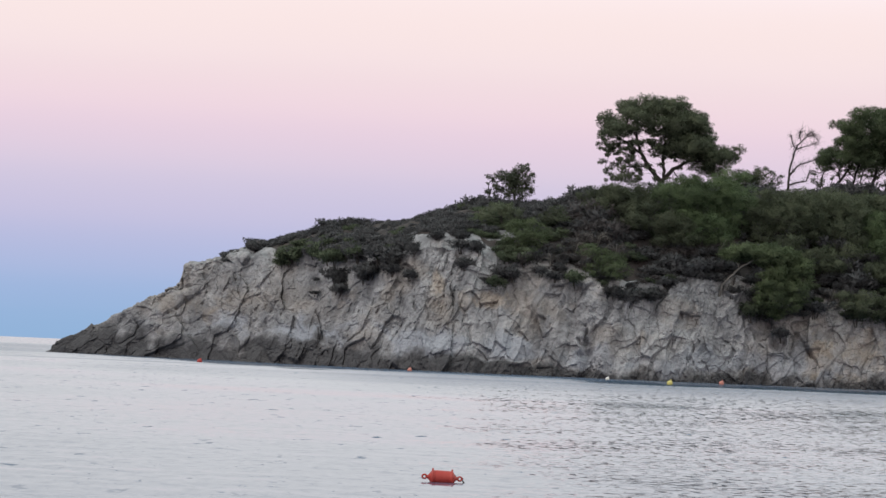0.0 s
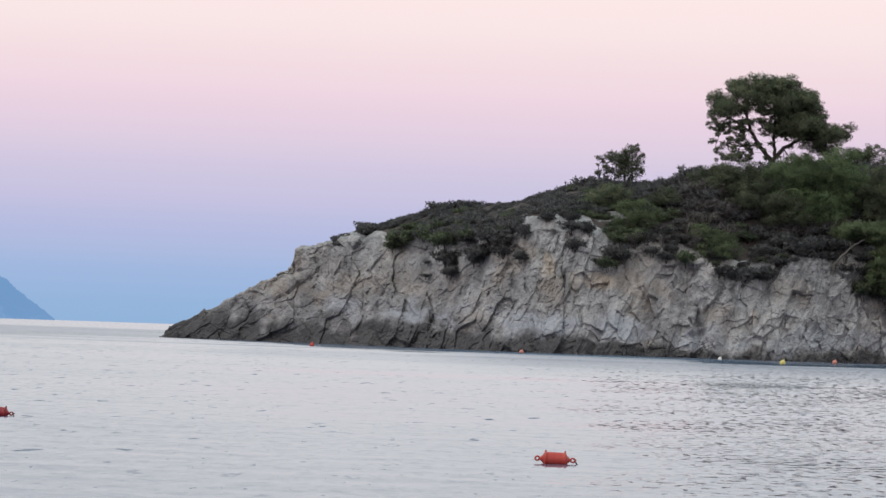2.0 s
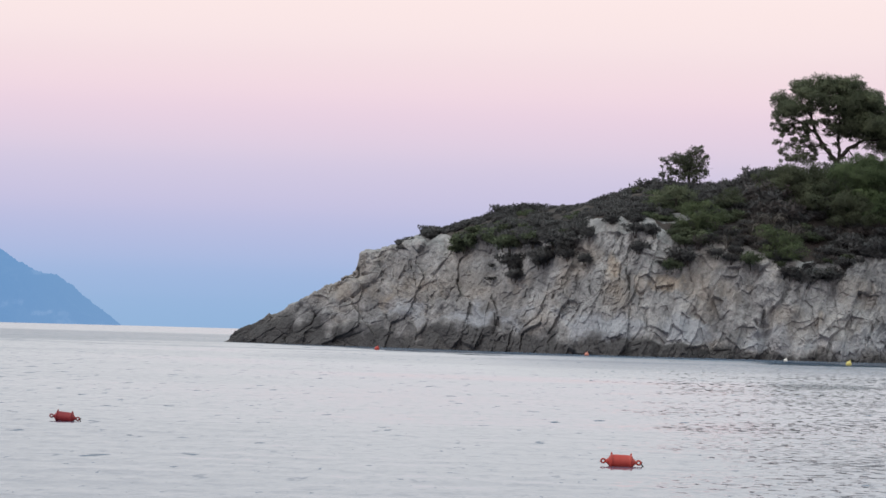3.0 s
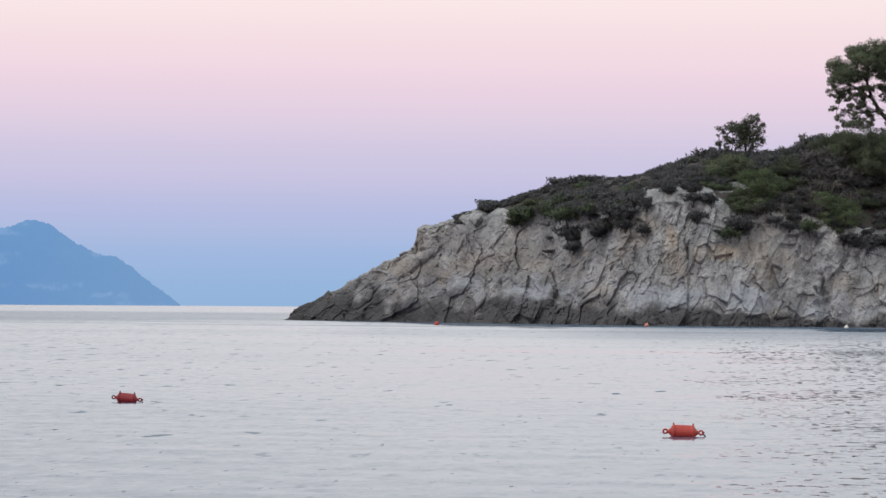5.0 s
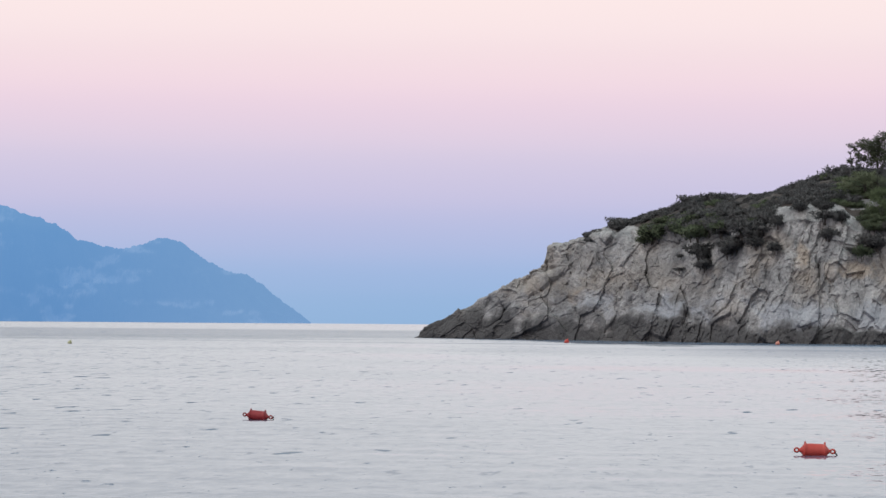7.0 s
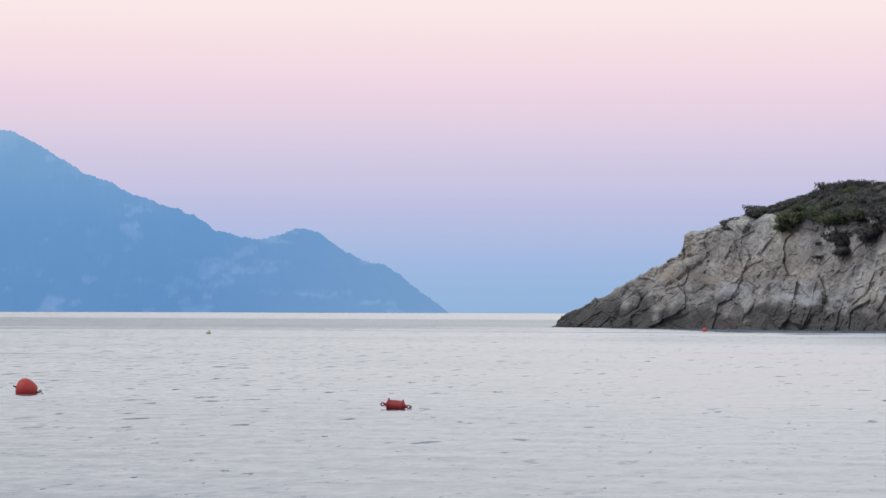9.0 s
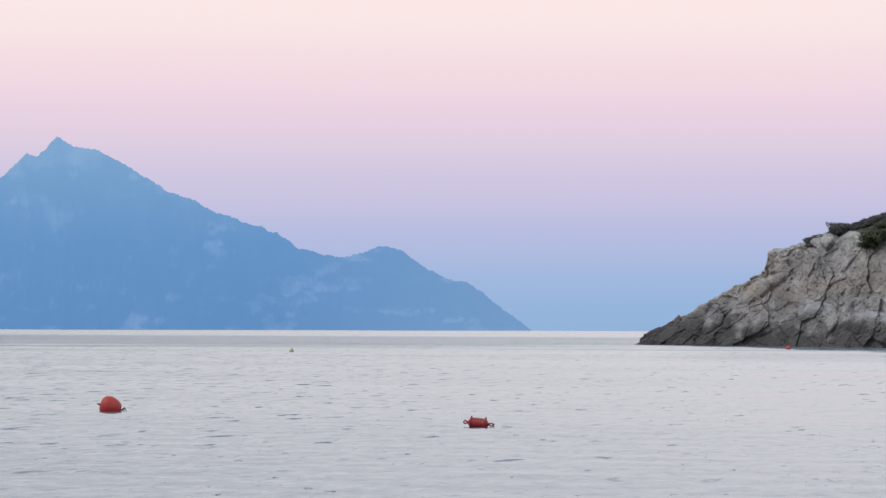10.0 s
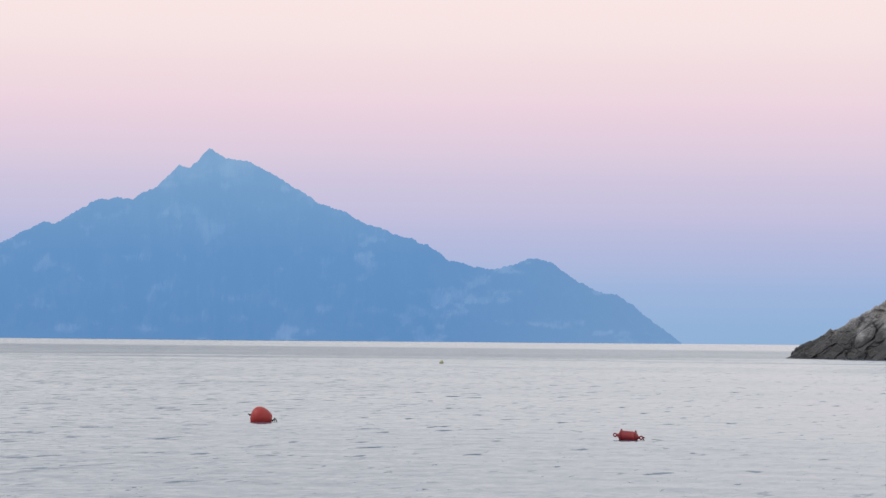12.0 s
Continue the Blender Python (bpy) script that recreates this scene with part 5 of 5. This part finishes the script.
    # clumps on ledges and at the edge of the cliff
    for b, up, size, kind in [
        (-4.21, 1.62, 0.8, 0), (-3.68, 1.83, 1.2, 1), (-3.02, 1.75, 1.3, 3), (-3.17, 1.58, 1.1, 3), (-2.45, 1.85, 1.8, 4), (-2.15, 1.7, 1.6, 4), (-2.13, 1.36, 1.5, 0), (-2.06, 1.1, 1.2, 0),
        (-1.59, 1.48, 1.3, 1), (-1.71, 1.75, 1.3, 0), (-1.04, 1.53, 1.1, 2), (-0.69, 1.43, 0.8, 2), (0.32, 1.68, 0.9, 0), (1.25, 1.53, 1.2, 1), (0.98, 1.36, 1.1, 3), (0.75, 1.45, 0.6, 0),
        (2.11, 1.55, 1.0, 0), (3.51, 1.12, 1.9, 0), (3.94, 1.2, 1.7, 2), (3.2, 1.28, 1.5, 1), (4.24, 1.5, 1.4, 1), (4.9, 1.62, 1.4, 2), (2.5, 1.5, 1.4, 3), (-2.5, 1.3, 0.55, 2), (5.9, 1.0, 1.5, 3), (6.5, 0.6, 1.2, 0), (7.1, 1.1, 1.6, 1),
        (-1.59, 1.36, 1.3, 0), (-1.46, 1.46, 1.4, 2), (-1.52, 1.42, 1.0, 0), (-1.05, 1.55, 1.3, 1), (-0.72, 1.45, 0.9, 2), (0.31, 1.70, 1.1, 1), (-1.76, 1.80, 1.3, 3), (-1.29, 1.76, 1.5, 0), (-1.11, 1.65, 1.3, 2),
        (-3.05, 1.68, 1.5, 3), (-3.64, 1.86, 1.2, 0), (-2.52, 1.04, 0.6, 0), (-2.02, 1.14, 0.9, 2), (0.25, 2.05, 1.4, 0), (1.09, 1.57, 1.4, 1), (1.29, 1.53, 1.2, 0), (1.82, 1.64, 1.1, 2), (3.62, 1.24, 1.3, 0), (4.3, 1.82, 1.7, 2), (4.49, 1.7, 1.7, 0), (4.76, 1.77, 1.6, 2),
        (7.9, 1.0, 1.5, 3), (8.5, 1.0, 1.6, 4), (6.9, 1.3, 1.6, 0), (5.5, 1.4, 1.2, 1), (-1.3, 1.8, 1.4, 1), (-0.2, 2.2, 1.2, 0), (0.6, 2.0, 1.2, 2), (1.5, 1.85, 1.3, 5), (2.3, 1.9, 1.3, 5), (2.8, 2.2, 1.6, 5), (3.3, 2.0, 1.5, 5),
    ]:
        put(kind, face_spot(b, up), size * 1.15, True, True)
    mats = [MAQUIS, MAQUIS_GREEN, DEAD]
    vs, ns, slots = [], [], []
    for kind, m in crowd:
        v, f, out, mat = KIND_LEAVES[kind]
        vs.append(v[f.ravel()] @ m[:3, :3].T + m[:3, 3])
        ns.append(out[f.ravel()] @ m[:3, :3].T)
        slots.append(np.full(len(f), mats.index(mat)))
    v, n = np.concatenate(vs), np.concatenate(ns)
    n /= np.linalg.norm(n, axis=1, keepdims=True)
    scrub = leaf_mesh("scrub", v, np.arange(len(v)).reshape(-1, 3), n, mats, np.concatenate(slots))
    tagged(scrub, "crowded low maquis scrub and dry brush covering the hilltop", "scrub", kind="stuff")
    for k in kinds:
        for o in (*k.children_recursive, k):
            bpy.data.objects.remove(o)


build_big_pine()
build_small_pine()
build_right_pine()
build_bare_tree()
build_low_pines()
build_hanging_pine()
build_shrubs()


def build_saplings():
    """Thin, half-bare young trees and twiggy bushes that stand against the sky along the crest."""
    for k, (b, d, tall) in enumerate([(2.62, 380, 2.6), (2.78, 381, 1.7), (2.95, 380, 2.2), (1.95, 378, 0.9), (5.95, 386, 3.6), (6.15, 387, 3.2), (6.32, 386, 2.8), (5.8, 385, 2.6), (7.05, 387, 2.8), (0.3, 374, 0.8)]):
        rng = np.random.default_rng(900 + k)
        zg = ground_at(b, d)
        root = empty("sapling", placed(b, d, zg), "thin half-bare young tree against the sky on the crest", "young tree", "saplings along the crest")
        mesh_object("trunk", *limb([(0, 0, -0.4), (rng.uniform(-0.1, 0.1), 0, tall * 0.5), (rng.uniform(-0.3, 0.3), 0, tall)], 0.04, 0.012, 5, 900 + k), BARK, root, smooth=True)
        tw, pads = [], []
        for j in range(9):
            h = tall * rng.uniform(0.35, 1.0)
            tw += twigs((0, 0, h), 3, 0.9, 950 + 31 * k + 3 * j, 0.014, 0.8, (rng.uniform(-1, 1), 0, 0.5))
            pads.append((rng.uniform(-0.8, 0.8), rng.uniform(-0.4, 0.4), h + rng.uniform(0, 0.5), 0.32, 0.24))
        mesh_object("spray", *joined(tw), BARK, root)
        leafy("foliage", pads, 970 + k, 0.16, 14, PINE, root)


build_saplings()


def build_dead_brush():
    """Dead bushes of bare arching branches in the gaps between the pines."""
    for k, (b, up, wide, n) in enumerate([(2.85, 2.35, 2.6, 26), (2.45, 2.25, 2.0, 18), (2.0, 1.98, 1.8, 14), (3.25, 2.2, 2.2, 18), (5.5, 1.75, 1.6, 12), (7.4, 1.5, 2.0, 14)]):
        rng = np.random.default_rng(1200 + k)
        x, y, z = face_spot(b, up - 0.12)
        root = empty("dead_bush", Matrix.Translation((x, y - 1.6, z - 0.1)), "dead grey bush of bare arching branches on the slope", "dead bush", "dead bushes on the slope")
        for j in range(n):
            a = rng.uniform(0, 6.28)
            r = wide * rng.uniform(0.5, 1.0)
            h = wide * rng.uniform(0.35, 0.7)
            dx, dy = math.cos(a) * r, math.sin(a) * r * 0.6
            pts = [(0.1 * math.cos(a), 0.1 * math.sin(a), -0.4), (dx * 0.25, dy * 0.25, h * 0.7), (dx * 0.6, dy * 0.6, h), (dx, dy, h * rng.uniform(0.1, 0.9))]
            mesh_object("branch", *limb(pts, 0.035, 0.012, 5, 1300 + 40 * k + j), GREY_WOOD if j % 3 == 0 else BARK, root)


build_dead_brush()

# ================= buoys =================


def lathe(profile, n=28):
    """A turned body about the x axis from (x, radius) pairs."""
    bm = bmesh.new()
    rings = []
    for x, r in profile:
        rings.append([bm.verts.new((x, r * math.cos(2 * math.pi * k / n), r * math.sin(2 * math.pi * k / n))) for k in range(n)])
    for a, b in zip(rings[:-1], rings[1:]):
        for k in range(n):
            bm.faces.new((a[k], a[(k + 1) % n], b[(k + 1) % n], b[k]))
    bm.faces.new(rings[0][::-1])
    bm.faces.new(rings[-1])
    bmesh.ops.recalc_face_normals(bm, faces=bm.faces)
    return bm


def torus(centre, big, small, n=22, m=8):
    """An eye ring that stands in the xz plane."""
    bm = bmesh.new()
    rows = []
    for i in range(n):
        a = 2 * math.pi * i / n
        rows.append([bm.verts.new((centre[0] + (big + small * math.cos(2 * math.pi * j / m)) * math.cos(a), centre[1] + small * 1.3 * math.sin(2 * math.pi * j / m),
                                   centre[2] + (big + small * math.cos(2 * math.pi * j / m)) * math.sin(a))) for j in range(m)])
    for i in range(n):
        for j in range(m):
            bm.faces.new((rows[i][j], rows[(i + 1) % n][j], rows[(i + 1) % n][(j + 1) % m], rows[i][(j + 1) % m]))
    bmesh.ops.recalc_face_normals(bm, faces=bm.faces)
    return bm


def lug(x, z):
    bm = bmesh.new()
    bmesh.ops.create_cube(bm, size=1.0)
    for v in bm.verts:
        taper = 0.7 if v.co.z > 0 else 1.0
        v.co = Vector((x + v.co.x * 0.032 * taper, v.co.y * 0.05 * taper, z + v.co.z * 0.045))
    bmesh.ops.bevel(bm, geom=bm.edges[:], offset=0.006, segments=2, affect="EDGES")
    return bm


def cylinder_buoy(bearing, dist, turn, roll, mat, label):
    a = radians(bearing)
    where = Matrix.Translation((dist * math.sin(a), dist * math.cos(a), 0.08)) @ Matrix.Rotation(-a + radians(turn), 4, "Z") @ Matrix.Rotation(radians(roll), 4, "Y") @ Matrix.Diagonal((1.01, 0.96, 0.96, 1))
    root = empty("mooring_buoy", where, label, "buoy", "cylinder buoys on the water")
    prof = [(-0.255, 0.022), (-0.235, 0.034), (-0.215, 0.05), (-0.19, 0.085), (-0.172, 0.112), (-0.166, 0.132), (-0.150, 0.132), (-0.145, 0.118), (-0.10, 0.120), (0.0, 0.121),
            (0.10, 0.120), (0.145, 0.118), (0.150, 0.132), (0.166, 0.132), (0.172, 0.112), (0.19, 0.085), (0.215, 0.05), (0.235, 0.034), (0.255, 0.022)]
    body = part("body", lathe(prof), mat, root)
    part("eye", torus((-0.288, 0, 0.0), 0.034, 0.015), mat, root)
    part("eye", torus((0.288, 0, 0.0), 0.034, 0.015), mat, root)
    part("lug", lug(-0.158, 0.132), mat, body)
    part("lug", lug(0.158, 0.132), mat, body)
    mesh_object("rope", *limb([(0.315, 0.0, 0.02), (0.33, 0.01, -0.02), (0.335, 0.0, -0.12), (0.32, 0.0, -0.5)], 0.014, 0.012, 6, 5), ROPE, root, "dark wet mooring rope", smooth=True)
    return root


def build_buoys():
    cylinder_buoy(0.085, 48.6, 4, 2.0, ORANGE, "orange plastic cylinder buoy with eye rings afloat on the sea")
    cylinder_buoy(-10.63, 63.8, -16, 5.0, RED, "faded red plastic cylinder buoy with eye rings afloat")
    a = radians(-17.706)
    d = 75.0
    where = Matrix.Translation((d * math.sin(a), d * math.cos(a), 0.11)) @ Matrix.Rotation(-a, 4, "Z") @ Matrix.Rotation(radians(15), 4, "Y")
    root = empty("pear_buoy", where, "red plastic pear-shaped mooring buoy afloat on the sea", "buoy")
    prof = [(-0.27, 0.02), (-0.262, 0.10), (-0.235, 0.175), (-0.18, 0.235), (-0.10, 0.265), (-0.01, 0.268), (0.08, 0.245), (0.16, 0.205), (0.22, 0.165), (0.25, 0.13), (0.264, 0.09), (0.27, 0.03)]
    part("body", lathe(prof, 36), PEAR_RED, root)
    mesh_object("eye", *limb([(-0.25, 0, 0.0), (-0.30, 0, 0.004), (-0.345, 0, 0.0)], 0.026, 0.017, 8, 3), ROPE, root, "dark worn eye ring", smooth=True)
    mesh_object("eye", *limb([(0.25, 0, 0.0), (0.30, 0, 0.004), (0.345, 0, 0.0)], 0.026, 0.017, 8, 4), ROPE, root, "dark worn eye ring", smooth=True)
    mesh_object("rope", *limb([(0.34, 0, 0.0), (0.40, 0.01, 0.01), (0.44, 0.01, -0.05), (0.45, 0, -0.35)], 0.014, 0.012, 6, 6), ROPE, root, "dark wet mooring rope", smooth=True)
    # small round floats along the foot of the cliff and out in the bay
    for b, d, r, mat, label in [
        (-4.68, 333, 0.28, ORANGE, "small round orange float near the cliff foot"), (-0.63, 336, 0.26, SALMON, "small round sun-faded orange float near the cliff foot"),
        (3.19, 333, 0.23, WHITE, "small round white float near the cliff foot"), (4.39, 300, 0.30, YELLOW, "bright yellow float near the cliff foot"),
        (5.38, 340, 0.29, SALMON, "small round sun-faded orange float near the cliff foot"), (-14.24, 268, 0.2, DULL, "small dull yellow-green float out in the bay"),
    ]:
        a = radians(b)
        root = empty("float", Matrix.Translation((d * math.sin(a), d * math.cos(a), r * 0.45)) @ Matrix.Rotation(radians(-70), 4, "Y"), label, "float", "small floats in the bay")
        prof = [(r * x, r * q) for x, q in [(-1.0, 0.08), (-0.94, 0.36), (-0.75, 0.68), (-0.4, 0.93), (0, 1.0), (0.4, 0.9), (0.75, 0.62), (0.98, 0.3), (1.05, 0.2)]]
        part("body", lathe(prof, 20), mat, root)
        part("eye", torus((r * 1.2, 0, 0), r * 0.18, r * 0.08, 14, 6), mat, root)


build_buoys()
